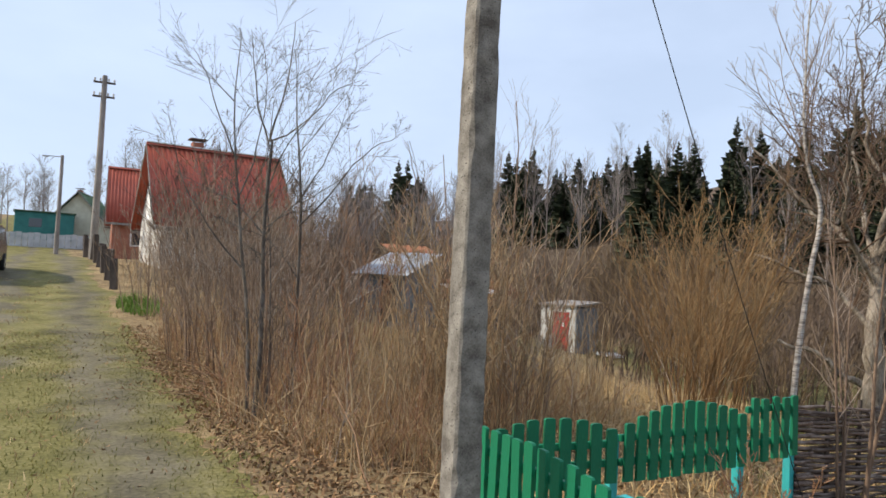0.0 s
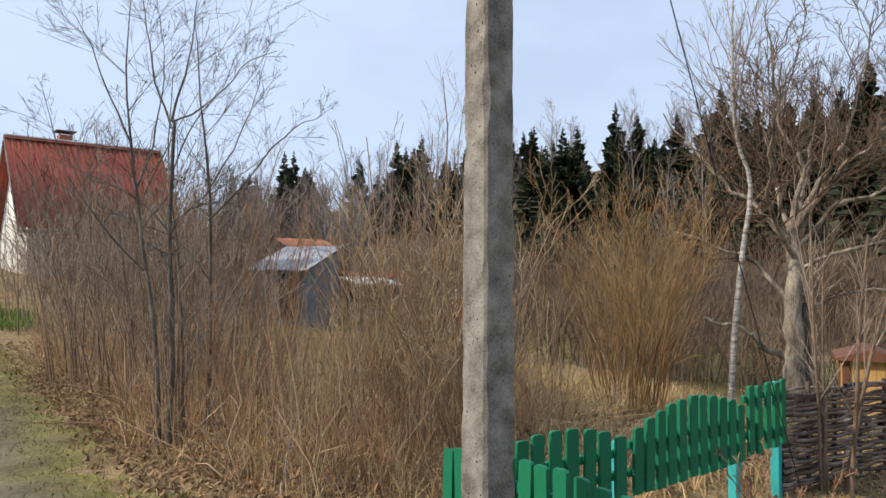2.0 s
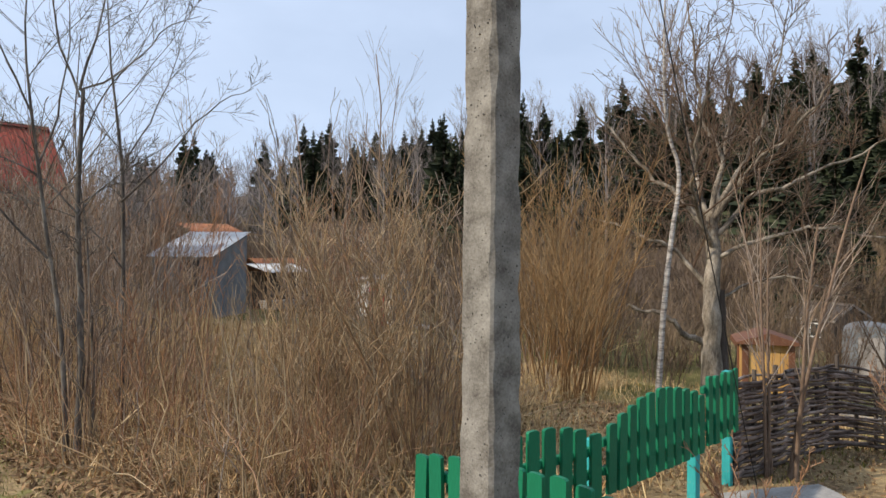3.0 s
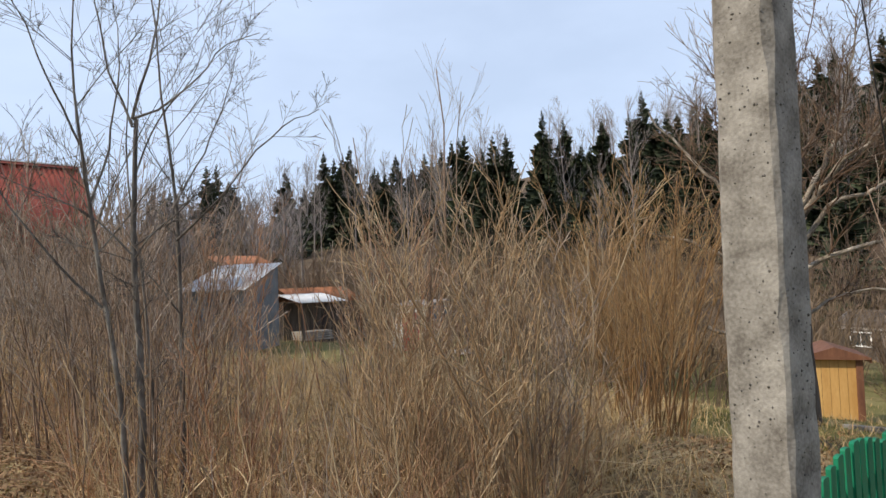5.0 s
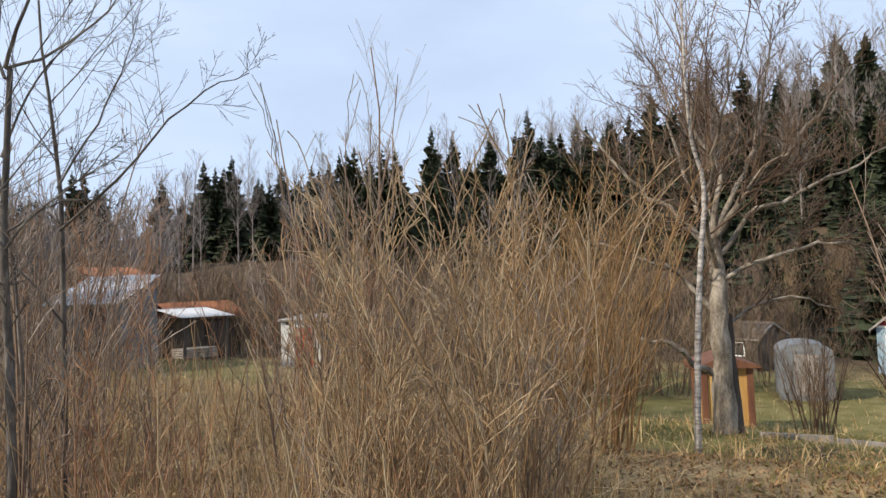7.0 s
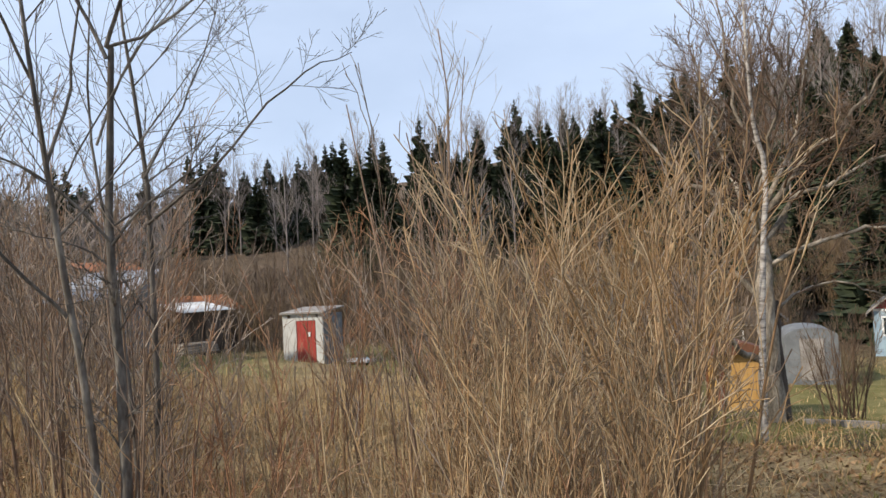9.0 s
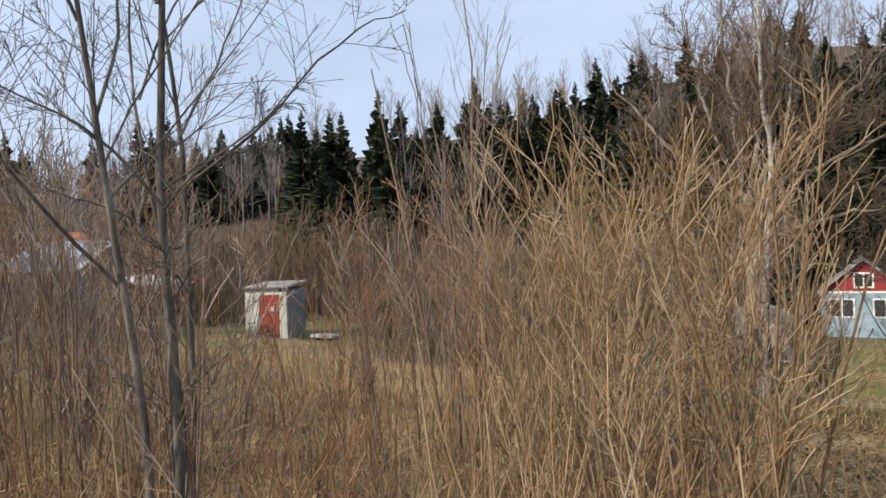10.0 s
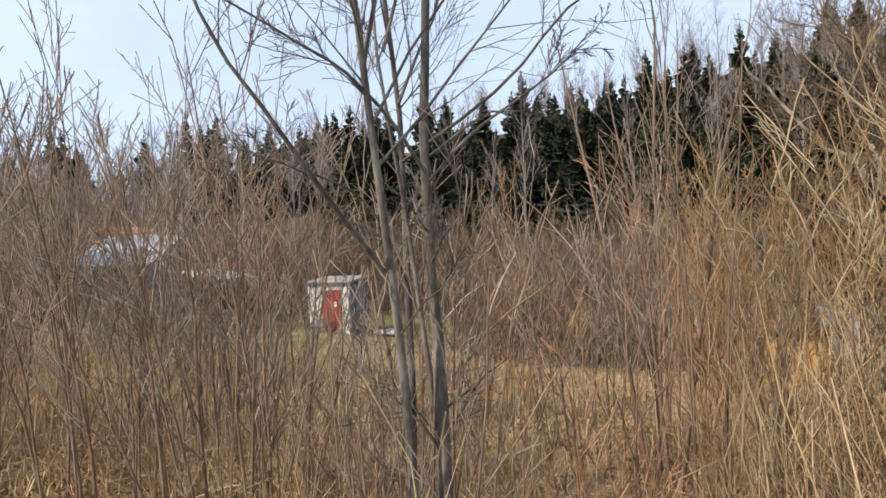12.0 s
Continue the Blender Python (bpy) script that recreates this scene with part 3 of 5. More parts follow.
# ---- houses and sheds ----
def window(parent, x0, x1, y, z0, z1, sign=-1, mullions=1):
    """A window in a wall that faces along y, with a frame, panes and a sill."""
    f = slab("window", M_WHITEPAINT, parent, x0 - 0.07, x1 + 0.07, y + sign * 0.03, y + sign * 0.004, z0 - 0.07, z0, None, 0, "white window frame")
    for a, b, c, d in ((x0 - 0.07, x1 + 0.07, z1, z1 + 0.07), (x0 - 0.07, x0, z0, z1), (x1, x1 + 0.07, z0, z1)):
        slab("casing", M_WHITEPAINT, f, a, b, y + sign * 0.03, y + sign * 0.004, c, d)
    n = mullions + 1
    for k in range(n):
        a = x0 + (x1 - x0) * k / n
        b = x0 + (x1 - x0) * (k + 1) / n
        slab("pane", M_GLASS, f, a + 0.02, b - 0.02, y + sign * 0.012, y + sign * 0.005, z0, z1)
        if k:
            slab("mullion", M_WHITEPAINT, f, a - 0.02, a + 0.02, y + sign * 0.028, y + sign * 0.004, z0, z1)
    return f


def gabled(name, x, y, z, turn, L, D, wall_h, rise, over, mats, label, category="house", chimney=True, wave=0.18):
    """A house whose ridge runs along its x: walls, gables, corrugated roof."""
    wall_m, gable_m, roof_m = mats
    h = thing(name, x, y, z, turn, label, category)
    for a, b, c, d in ((0, L, -D, -D + 0.2), (0, L, D - 0.2, D), (0, 0.2, -D + 0.2, D - 0.2), (L - 0.2, L, -D + 0.2, D - 0.2)):
        slab("wall", wall_m, h, a, b, c, d, -1.2, wall_h)
    for a in (0.0, L - 0.2):
        bm = prism(bmesh.new(), [(-D, wall_h), (D, wall_h), (0, wall_h + rise)], a, a + 0.2)
        part("gable", bm, gable_m, h)
    fall = rise / D
    for s in (-1, 1):
        run = D + over
        geo = wavy_sheet(L + 2 * over, (0, s * run, -fall * run), wave, 0.022)
        ob = put("roof", geo, roof_m, h, soft=True)
        ob.location = (-over, 0, wall_h + rise + 0.10)
        slab("fascia", M_GREYWOOD, h, -over, L + over, s * run - 0.03 * s - 0.015, s * run - 0.03 * s + 0.015, wall_h + rise - fall * run - 0.06, wall_h + rise - fall * run + 0.06)
    for e in (-over - 0.02, L + over + 0.0):
        for s in (-1, 1):
            run = D + over
            bm = prism(bmesh.new(), [(0, wall_h + rise + 0.02), (0, wall_h + rise + 0.14), (s * run, wall_h + rise + 0.14 - fall * run), (s * run, wall_h + rise + 0.02 - fall * run)], e, e + 0.025)
            part("bargeboard", bm, M_GREYWOOD, h)
    bm = prism(bmesh.new(), [(-0.14, wall_h + rise + 0.05), (0, wall_h + rise + 0.16), (0.14, wall_h + rise + 0.05)], -over, L + over)
    part("ridge_cap", bm, roof_m, h)
    if chimney:
        cx = L * 0.36
        st = slab("chimney", M_BRICK, h, cx - 0.22, cx + 0.22, 0.3, 0.74, wall_h + rise * 0.5, wall_h + rise + 0.45, None, 0.01, "brick chimney with a metal cap")
        slab("chimney_cap", M_DARKWOOD, st, cx - 0.34, cx + 0.34, 0.18, 0.86, wall_h + rise + 0.56, wall_h + rise + 0.60)
        for sx in (-0.2, 0.17):
            slab("cap_leg", M_DARKWOOD, st, cx + sx, cx + sx + 0.03, 0.5, 0.53, wall_h + rise + 0.45, wall_h + rise + 0.56)
    return h


red_house = gabled("red_roofed_house", 1.0, 31.1, 1.25, 9, 4.7, 2.6, 1.85, 2.95, 0.35, (M_WHITEWALL, M_WHITEPAINT, M_REDROOF),
                   "small house with steep corrugated red roof and white gable")
slab("ridge_board", M_WHITEPAINT, red_house, -0.35, 5.05, -0.05, 0.05, 4.955, 5.0, None, 0, "pale ridge board")
window(red_house, 0.8, 1.6, -2.6, 0.6, 1.5)
window(red_house, 2.9, 3.7, -2.6, 0.6, 1.5)
back_house = gabled("red_roofed_house", -1.2, 46.0, 1.5, 4, 6.0, 2.6, 2.3, 2.9, 0.35, (M_BRICK, M_REDBOARD, M_REDROOF),
                    "house with dark red corrugated roof behind the nearer house", chimney=False)
window(back_house, 1.0, 1.9, -2.6, 0.8, 1.8)
cream_house = gabled("green_roofed_house", -5.0, 68.0, 1.6, 82, 7, 2.6, 2.4, 2.9, 0.4, (M_CREAM, M_CREAM, M_DARKGREEN),
                     "cream plastered house with a dark green roof at the lane end")
window(cream_house, 2.2, 3.2, 2.6, 0.8, 1.9, 1)


def make_red_door_shed():
    x, y = 19.7, 29.4
    h = thing("garden_shed", x, y, gz(x, y) + 0.1, -57, "small white-fronted shed with faded red door and flat roof", "shed")
    W, D = 1.0, 1.35
    slab("front_wall", M_WHITEWALL, h, -W, -0.42, -D, -D + 0.12, -0.3, 2.18)
    slab("front_wall", M_WHITEWALL, h, 0.42, W * 0.72, -D, -D + 0.12, -0.3, 2.18)
    slab("lintel", M_WHITEWALL, h, -0.42, 0.42, -D, -D + 0.12, 1.82, 2.18)
    slab("side_wall", M_GREYWALL, h, W * 0.72 - 0.12, W * 0.72, -D + 0.12, D, -0.3, 2.0)
    slab("side_wall", M_WHITEWALL, h, -W, -W + 0.12, -D + 0.12, D, -0.3, 2.0)
    slab("back_wall", M_GREYWALL, h, -W + 0.12, W * 0.72 - 0.12, D - 0.12, D, -0.3, 2.0)
    for k in range(9):
        slab("cladding_strip", M_GREYWALL, h, W * 0.72 + 0.002, W * 0.72 + 0.02, -D + 0.15 + k * 0.28, -D + 0.40 + k * 0.28, -0.2, 1.95)
    door = slab("door", M_REDDOOR, h, -0.40, 0.40, -D + 0.02, -D + 0.06, 0.0, 1.80, None, 0.005, "faded red plank door")
    for k in range(5):
        slab("plank", M_REDDOOR, door, -0.395 + k * 0.158, -0.245 + k * 0.158, -D - 0.002, -D + 0.018, 0.02, 1.78)
    slab("handle", M_WHITEPAINT, door, 0.10, 0.20, -D - 0.03, -D - 0.004, 1.15, 1.33)
    m = pose(0, 0, 2.16, 2.5, 0, 0)
    slab("roof", M_GREYWOOD, h, -W - 0.10, W * 0.72 + 0.10, -D - 0.15, D + 0.1, 0.0, 0.07, m)
    # dark slabs on the uncut wall stand in for the shade inside two vents
    for sx in (-0.72, 0.50):
        slab("vent_hole_shade", M_DARKWOOD, h, sx - 0.06, sx + 0.06, -D - 0.004, -D + 0.02, 1.93, 2.06)
    s = thing("concrete_slab", 20.6, 27.6, gz(20.6, 27.6), 30, "pale broken concrete slab lying beside the shed", "slab")
    slab("slab_piece", M_WHITESHEET, s, -0.8, 0.5, -0.5, 0.4, 0.02, 0.16, pose(0, 0, 0, 4, 5, 0), 0.02)
    slab("slab_piece", M_WHITESHEET, s, 0.4, 1.1, -0.3, 0.5, 0.1, 0.22, pose(0, 0, 0, -3, 8, 20), 0.02)


make_red_door_shed()


def make_white_shed():
    """A low outbuilding with a whitish sheet roof, a rusty lean-to behind and beside it."""
    x, y = 9.5, 31.6
    z = -0.42
    h = thing("outbuilding", x + 1.0, y, z - 0.1, -48, "grey low outbuilding with a whitish sheet roof", "shed")
    for a, b, c, d in ((0, 2.5, -1.5, -1.35), (0, 2.5, 1.35, 1.5), (0, 0.15, -1.35, 1.35), (2.35, 2.5, -1.35, 1.35)):
        slab("wall", M_GREYWALL, h, a, b, c, d, -0.6, 2.0)
    slab("door", M_DARKWOOD, h, 1.3, 1.95, -1.54, -1.505, 0.0, 1.8)
    for k in range(3):
        v, q = wavy_sheet(0.95, (0, -3.4, -1.05), 0.15, 0.02)
        ob = put("roof_sheet", (v, q), M_WHITESHEET, h, soft=True)
        ob.location = (-0.16 + k * 0.94, 1.6, 3.0 + 0.012 * (k % 2))
    bm = prism(bmesh.new(), [(1.36, 2.0), (1.5, 2.0), (1.5, 2.95), (1.36, 2.9)], 0, 2.5)
    part("wall_top", bm, M_GREYWALL, h)
    for e in (0, 2.35):
        bm = prism(bmesh.new(), [(-1.5, 2.0), (1.36, 2.0), (1.36, 2.87)], e, e + 0.15)
        part("wall_top", bm, M_GREYWALL, h)
    r = thing("brick_outhouse", x + 2.9, y + 3.5, gz(x + 2.9, y + 3.5), 4, "rusty red roofed outhouse behind the grey outbuilding", "shed")
    for a, b, c, d in ((0, 2.2, -1, -0.85), (0, 2.2, 0.85, 1), (0, 0.15, -0.85, 0.85), (2.05, 2.2, -0.85, 0.85)):
        slab("wall", M_BRICK, r, a, b, c, d, -0.5, 3.4)
    v, q = wavy_sheet(2.6, (0, -2.4, -0.6), 0.15, 0.02)
    ob = put("roof", (v, q), M_RUST, r, soft=True)
    ob.location = (-0.2, 1.2, 4.0)
    c = thing("open_lean_to", x + 5.1, y + 0.6, gz(x + 5.1, y + 0.6), 2, "open dark lean-to with pale sheet roof and stacked boards", "shed")
    for px in (0.0, 1.9):
        for py in (-0.9, 0.9):
            slab("post", M_DARKWOOD, c, px, px + 0.1, py, py + 0.1, -0.3, 1.75)
    slab("back_wall", M_DARKWOOD, c, 0, 2.0, 0.9, 0.95, 0.0, 1.7)
    v, q = wavy_sheet(2.4, (0, -2.3, -0.35), 0.15, 0.02)
    ob = put("roof", (v, q), M_WHITESHEET, c, soft=True)
    ob.location = (-0.2, 1.2, 2.1)
    for k in range(4):
        slab("board", M_GREYWOOD, c, 0.2, 1.75, -0.5 + 0.02 * k, 0.5, 0.05 + 0.1 * k, 0.12 + 0.1 * k, pose(0, 0, 0, 0, 0, 2 * k - 3))
    o = thing("rusty_outhouse", x + 8.0, y + 8.0, gz(x + 8, y + 8), 12, "rust-brown sheet roofed shed among the bushes", "shed")
    for a, b, c2, d in ((0, 4.2, -1.3, -1.15), (0, 4.2, 1.15, 1.3), (0, 0.15, -1.15, 1.15), (4.05, 4.2, -1.15, 1.15)):
        slab("wall", M_DARKWOOD, o, a, b, c2, d, -0.5, 2.0)
    for s in (-1, 1):
        v, q = wavy_sheet(4.8, (0, s * 1.7, -0.8), 0.15, 0.02)
        ob = put("roof", (v, q), M_RUST, o, soft=True)
        ob.location = (-0.3, 0, 3.0)


make_white_shed()


def make_blue_cottage():
    x, y = 42.3, 10.7
    z = gz(x, y) + 0.35
    h = gabled("blue_cottage", x + 6.0, y + 0.9, z, 188, 6.0, 1.95, 2.0, 1.65, 0.3, (M_BLUEWALL, M_REDBOARD, M_GREYWALL),
               "pale blue cottage with red gable and grey sheet roof", chimney=False, wave=0.2)
    # the lane-facing gable wall looks along its +x end
    for n, (y0, y1, z0, z1) in enumerate(((-1.5, -0.5, 0.75, 1.6), (0.45, 1.45, 0.75, 1.6), (-0.38, 0.38, 2.3, 2.95))):
        f = slab("window", M_WHITEPAINT, h, 6.004, 6.03, y0 - 0.08, y1 + 0.08, z0 - 0.08, z0, None, 0, "white framed window")
        slab("casing", M_WHITEPAINT, f, 6.004, 6.03, y0 - 0.08, y1 + 0.08, z1, z1 + 0.08)
        slab("casing", M_WHITEPAINT, f, 6.004, 6.03, y0 - 0.08, y0, z0, z1)
        slab("casing", M_WHITEPAINT, f, 6.004, 6.03, y1, y1 + 0.08, z0, z1)
        slab("mullion", M_WHITEPAINT, f, 6.004, 6.028, (y0 + y1) / 2 - 0.03, (y0 + y1) / 2 + 0.03, z0, z1)
        slab("pane", M_GLASS, f, 6.004, 6.012, y0, (y0 + y1) / 2 - 0.03, z0, z1)
        slab("pane", M_GLASS, f, 6.004, 6.012, (y0 + y1) / 2 + 0.03, y1, z0, z1)
    slab("band", M_WHITEPAINT, h, 6.003, 6.04, -1.95, 1.95, 1.95, 2.06)


make_blue_cottage()


def make_grey_tank():
    """A grey barrel-roofed shed on the meadow, and a dark cabin with a white window behind it."""
    x, y = 29.8, 12.6
    h = thing("barrel_shed", x, y, gz(x, y) + 0.25, 22, "grey sheet-metal shed with a rounded roof on the meadow", "shed")
    pts = [(-0.9, -0.7)] + [(-0.9 * math.cos(a), 1.45 + 0.35 * math.sin(a)) for a in np.linspace(0, math.pi, 11)] + [(0.9, -0.7)]
    part("shell", prism(bmesh.new(), pts, -1.2, 1.2), M_GREYWALL, h)
    slab("door", M_GREYWOOD, h, -1.23, -1.205, -0.4, 0.4, -0.1, 1.4, None, 0, "grey board door")
    x, y = 38.6, 16.6
    c = gabled("dark_cabin", x, y, gz(x, y), 75, 2.6, 1.2, 1.7, 0.6, 0.15, (M_DARKWOOD, M_DARKWOOD, M_DARKWOOD), "dark wooden cabin with one white window", chimney=False)
    window(c, 0.8, 1.8, 1.2, 0.8, 1.4, 1)


make_grey_tank()


# ---- lane end: poles, walls, car ----
def utility_pole(x, y, h, lamp=False):
    p = thing("utility_pole", x, y, gz(x, y), 0, "tall dark utility pole with crossarm and insulators" if not lamp else "slim street lamp pole with a short arm", "utility pole")
    zz = np.linspace(-0.3, h, 8)
    path = np.stack([0 * zz, 0 * zz, zz], -1)[None]
    put("shaft", tubes(path, np.linspace(0.16, 0.10, 8)[None], 8), M_GREYWOOD, p, soft=True)
    if lamp:
        slab("arm", M_STEEL, p, -0.9, 0.0, -0.03, 0.03, h - 0.15, h - 0.09)
        slab("lamp_head", M_STEEL, p, -1.25, -0.85, -0.09, 0.09, h - 0.2, h - 0.1, None, 0.02)
    else:
        for z in (h - 0.35, h - 0.95):
            arm = slab("crossarm", M_DARKWOOD, p, -0.42, 0.42, -0.04, 0.04, z + 0.02, z + 0.09)
            for sx in (-0.37, -0.16, 0.16, 0.37):
                v, q = tubes(np.array([[(sx, 0, z + 0.09), (sx, 0, z + 0.16), (sx, 0, z + 0.24)]]), np.array([[0.03, 0.05, 0.03]]), 6)
                put("insulator", (v, q), M_CERAMIC, arm)


utility_pole(-1.15, 33.5, 7.7)
utility_pole(-5.2, 57.0, 7.0, True)


def make_lane_end():
    w = thing("whitewashed_wall", -9.5, 63.0, gz(-9.5, 63), 0, "low pale board wall across the end of the lane", "wall")
    for k in range(14):
        slab("board", M_WHITESHEET, w, k * 0.42, k * 0.42 + 0.39, -0.04, 0.0, 0.0, 1.05 + 0.04 * (k % 3))
    for k in range(4):
        slab("post", M_GREYWOOD, w, k * 1.8, k * 1.8 + 0.1, 0.003, 0.1, -0.2, 1.15)
    g = thing("teal_trailer", -9.3, 66.0, gz(-9.3, 66), 8, "teal metal site trailer with a dark roof edge", "trailer")
    slab("body", M_TEAL, g, 0, 4.2, -1.2, 1.2, 0.45, 2.6, None, 0.05)
    slab("roof", M_DARKGREEN, g, -0.12, 4.32, -1.32, 1.32, 2.6, 2.7)
    for sx in (0.8, 3.4):
        for sy in (-1.0, 1.0):
            v, q = tubes(np.array([[(sx, sy - 0.1, 0.35), (sx, sy + 0.1, 0.35)]]), np.full((1, 2), 0.36), 12)
            put("wheel", (v, q), M_RUBBER, g)
    slab("window", M_GLASS, g, 1.0, 1.9, -1.215, -1.203, 1.4, 2.1)
    rng = random.Random(4)
    for k in range(9):
        y = 22 + k * 2.1
        x = 2.15 - 0.125 * (y - 7.5) - 0.1
        p = thing("fence_post", x, y, gz(x, y), rng.uniform(-20, 20), "dark weathered wooden post at the lane edge", "post", "posts along the lane")
        slab("post", M_DARKWOOD, p, -0.09, 0.09, -0.09, 0.09, -0.2, rng.uniform(0.8, 1.15), pose(0, 0, 0, rng.uniform(-5, 5), rng.uniform(-5, 5), 0), 0.01)


make_lane_end()


def make_car():
    c = thing("parked_car", -3.75, 24.5, gz(-3.75, 24.5), 4, "dark parked car standing on the grass lane", "car")
    prof = [(-2.0, 0.35), (-2.05, 0.75), (-1.2, 0.95), (-0.55, 1.42), (1.1, 1.45), (1.85, 1.0), (2.05, 0.9), (2.05, 0.35)]
    bm = prism(bmesh.new(), prof, -0.82, 0.82)
    bmesh.ops.bevel(bm, geom=list(bm.edges), offset=0.06, segments=2, affect="EDGES")
    body = part("body", bm, M_CARPAINT, c, soft=False)
    bm = prism(bmesh.new(), [(-1.2, 1.0), (-0.62, 1.40), (-0.60, 1.41), (-1.18, 1.0)], -0.68, 0.68)
    bmesh.ops.translate(bm, vec=(0, -0.035, 0.02), verts=bm.verts)
    part("windscreen", bm, M_GLASS, c)
    for sx in (-1, 1):
        slab("side_window", M_GLASS, c, sx * 0.815 - 0.012, sx * 0.815 + 0.012, -0.55, 0.95, 1.02, 1.35)
        slab("headlight", M_CERAMIC, c, sx * 0.62 - 0.15, sx * 0.62 + 0.15, -2.07, -1.98, 0.66, 0.80, None, 0.02)
        for sy in (-1.3, 1.3):
            v, q = tubes(np.array([[(sx * 0.66, sy, 0.31), (sx * 0.70, sy, 0.31), (sx * 0.85, sy, 0.31), (sx * 0.86, sy, 0.31)]]), np.array([[0.1, 0.31, 0.31, 0.18]]), 16)
            wh = put("wheel", (v, q), M_RUBBER, c)
            v, q = tubes(np.array([[(sx * 0.85, sy, 0.31), (sx * 0.868, sy, 0.31)]]), np.array([[0.19, 0.02]]), 12)
            put("rim", (v, q), M_STEEL, wh)
    slab("number_plate", M_WHITEPAINT, c, -0.26, 0.26, -2.085, -2.06, 0.45, 0.56)


make_car()


# ---- stones ----
def stone(x, y, sx, sy, sz, seed, label):
    bm = bmesh.new()
    bmesh.ops.create_icosphere(bm, subdivisions=3, radius=1)
    for v in bm.verts:
        k = 1 + 0.28 * noise.noise(v.co * 1.3 + Vector((seed * 7, 0, 0))) + 0.08 * noise.noise(v.co * 4 + Vector((seed * 3, 0, 0)))
        v.co = Vector((v.co.x * sx, v.co.y * sy, v.co.z * sz)) * k
    ob = part("stone", bm, M_STONE, soft=True)
    ob.matrix_world = pose(x, y, gz(x, y) + sz * 0.35, 0, 0, seed * 40)
    tagged(ob, label, "stone", "stones in the garden")


slab_bm = bmesh.new()
bmesh.ops.create_cube(slab_bm, size=1.0, matrix=Matrix.Diagonal((0.75, 0.30, 0.09, 1)))
bmesh.ops.bevel(slab_bm, geom=slab_bm.edges[:], offset=0.014, segments=2, affect='EDGES')
bmesh.ops.subdivide_edges(slab_bm, edges=slab_bm.edges[:], cuts=2, use_grid_fill=True)
slab_rng = random.Random(4)
for v in slab_bm.verts:
    v.co += Vector((slab_rng.uniform(-1, 1), slab_rng.uniform(-1, 1), slab_rng.uniform(-1, 1))) * 0.005
garden_slab = part("concrete_slab", slab_bm, M_STONE)
garden_slab.matrix_world = pose(5.5, 4.40, gz(5.5, 4.40) + 0.035, 2, -3, -31)
tagged(garden_slab, "flat pale concrete slab lying in the garden", "slab")
stone(5.35, 3.42, 0.12, 0.10, 0.15, 2, "upright pale grey boulder in the garden")
stone(4.75, 3.35, 0.10, 0.08, 0.06, 3, "small grey stone in the dry grass")
stone(4.6, 3.2, 0.12, 0.09, 0.06, 4, "small grey stone in the dry grass")


def make_edging():
    """A low timber edging and heaps of dead leaves on the lawn."""
    x0, y0, x1, y1 = 12.1, 8.0, 12.7, 6.1
    e = thing("timber_edging", x0, y0, gz(x0, y0), math.degrees(math.atan2(y1 - y0, x1 - x0)), "weathered grey plank edging lying on the lawn", "plank")
    for k in range(2):
        slab("plank", M_GREYWOOD, e, k * 1.0, k * 1.0 + 0.97, -0.03, 0.03, -0.25, 0.09, pose(0, 0, 0, 0, 2 * k, 0), 0.006)


make_edging()


# ---- bare trees and shrubs ----
def grown(paths, radii, per, rng, t0=0.3, t1=0.98, angle=(30, 60), ratio=(0.35, 0.6), up=0.3, points=5, wob=0.06, thin=0.55, tip=0.3):
    """Children of branches: positions, directions and lengths drawn from their parents."""
    n, p, _ = paths.shape
    idx = np.repeat(np.arange(n), per)
    m = len(idx)
    t = rng.uniform(t0, t1, m)
    f = t * (p - 1)
    k = np.minimum(f.astype(int), p - 2)
    w = (f - k)[:, None]
    start = paths[idx, k] * (1 - w) + paths[idx, k + 1] * w
    r0 = radii[idx, k] * (1 - w[:, 0]) + radii[idx, k + 1] * w[:, 0]
    way = paths[idx, k + 1] - paths[idx, k]
    way /= np.linalg.norm(way, axis=1, keepdims=True) + 1e-9
    side = rng.normal(size=(m, 3))
    side -= (side * way).sum(1, keepdims=True) * way
    side /= np.linalg.norm(side, axis=1, keepdims=True) + 1e-9
    a = np.radians(rng.uniform(*angle, m))[:, None]
    d = np.cos(a) * way + np.sin(a) * side
    d[:, 2] += up
    d /= np.linalg.norm(d, axis=1, keepdims=True)
    whole = np.linalg.norm(np.diff(paths, axis=1), axis=2).sum(1)[idx]
    length = whole * rng.uniform(*ratio, m) * (1.15 - 0.6 * t)
    s = np.linspace(0, 1, points)
    out = start[:, None] + d[:, None] * (length[:, None] * s)[:, :, None]
    bend = rng.normal(0, 1, (m, 1, 3)) * (s ** 2)[None, :, None] + np.cumsum(rng.normal(0, 0.5, (m, points, 3)), 1) * s[None, :, None]
    out += bend * (wob * length)[:, None, None]
    out[:, :, 2] += (0.12 * up * length)[:, None] * s ** 2
    r = (r0 * thin)[:, None] * np.linspace(1, tip, points)[None]
    return out, r


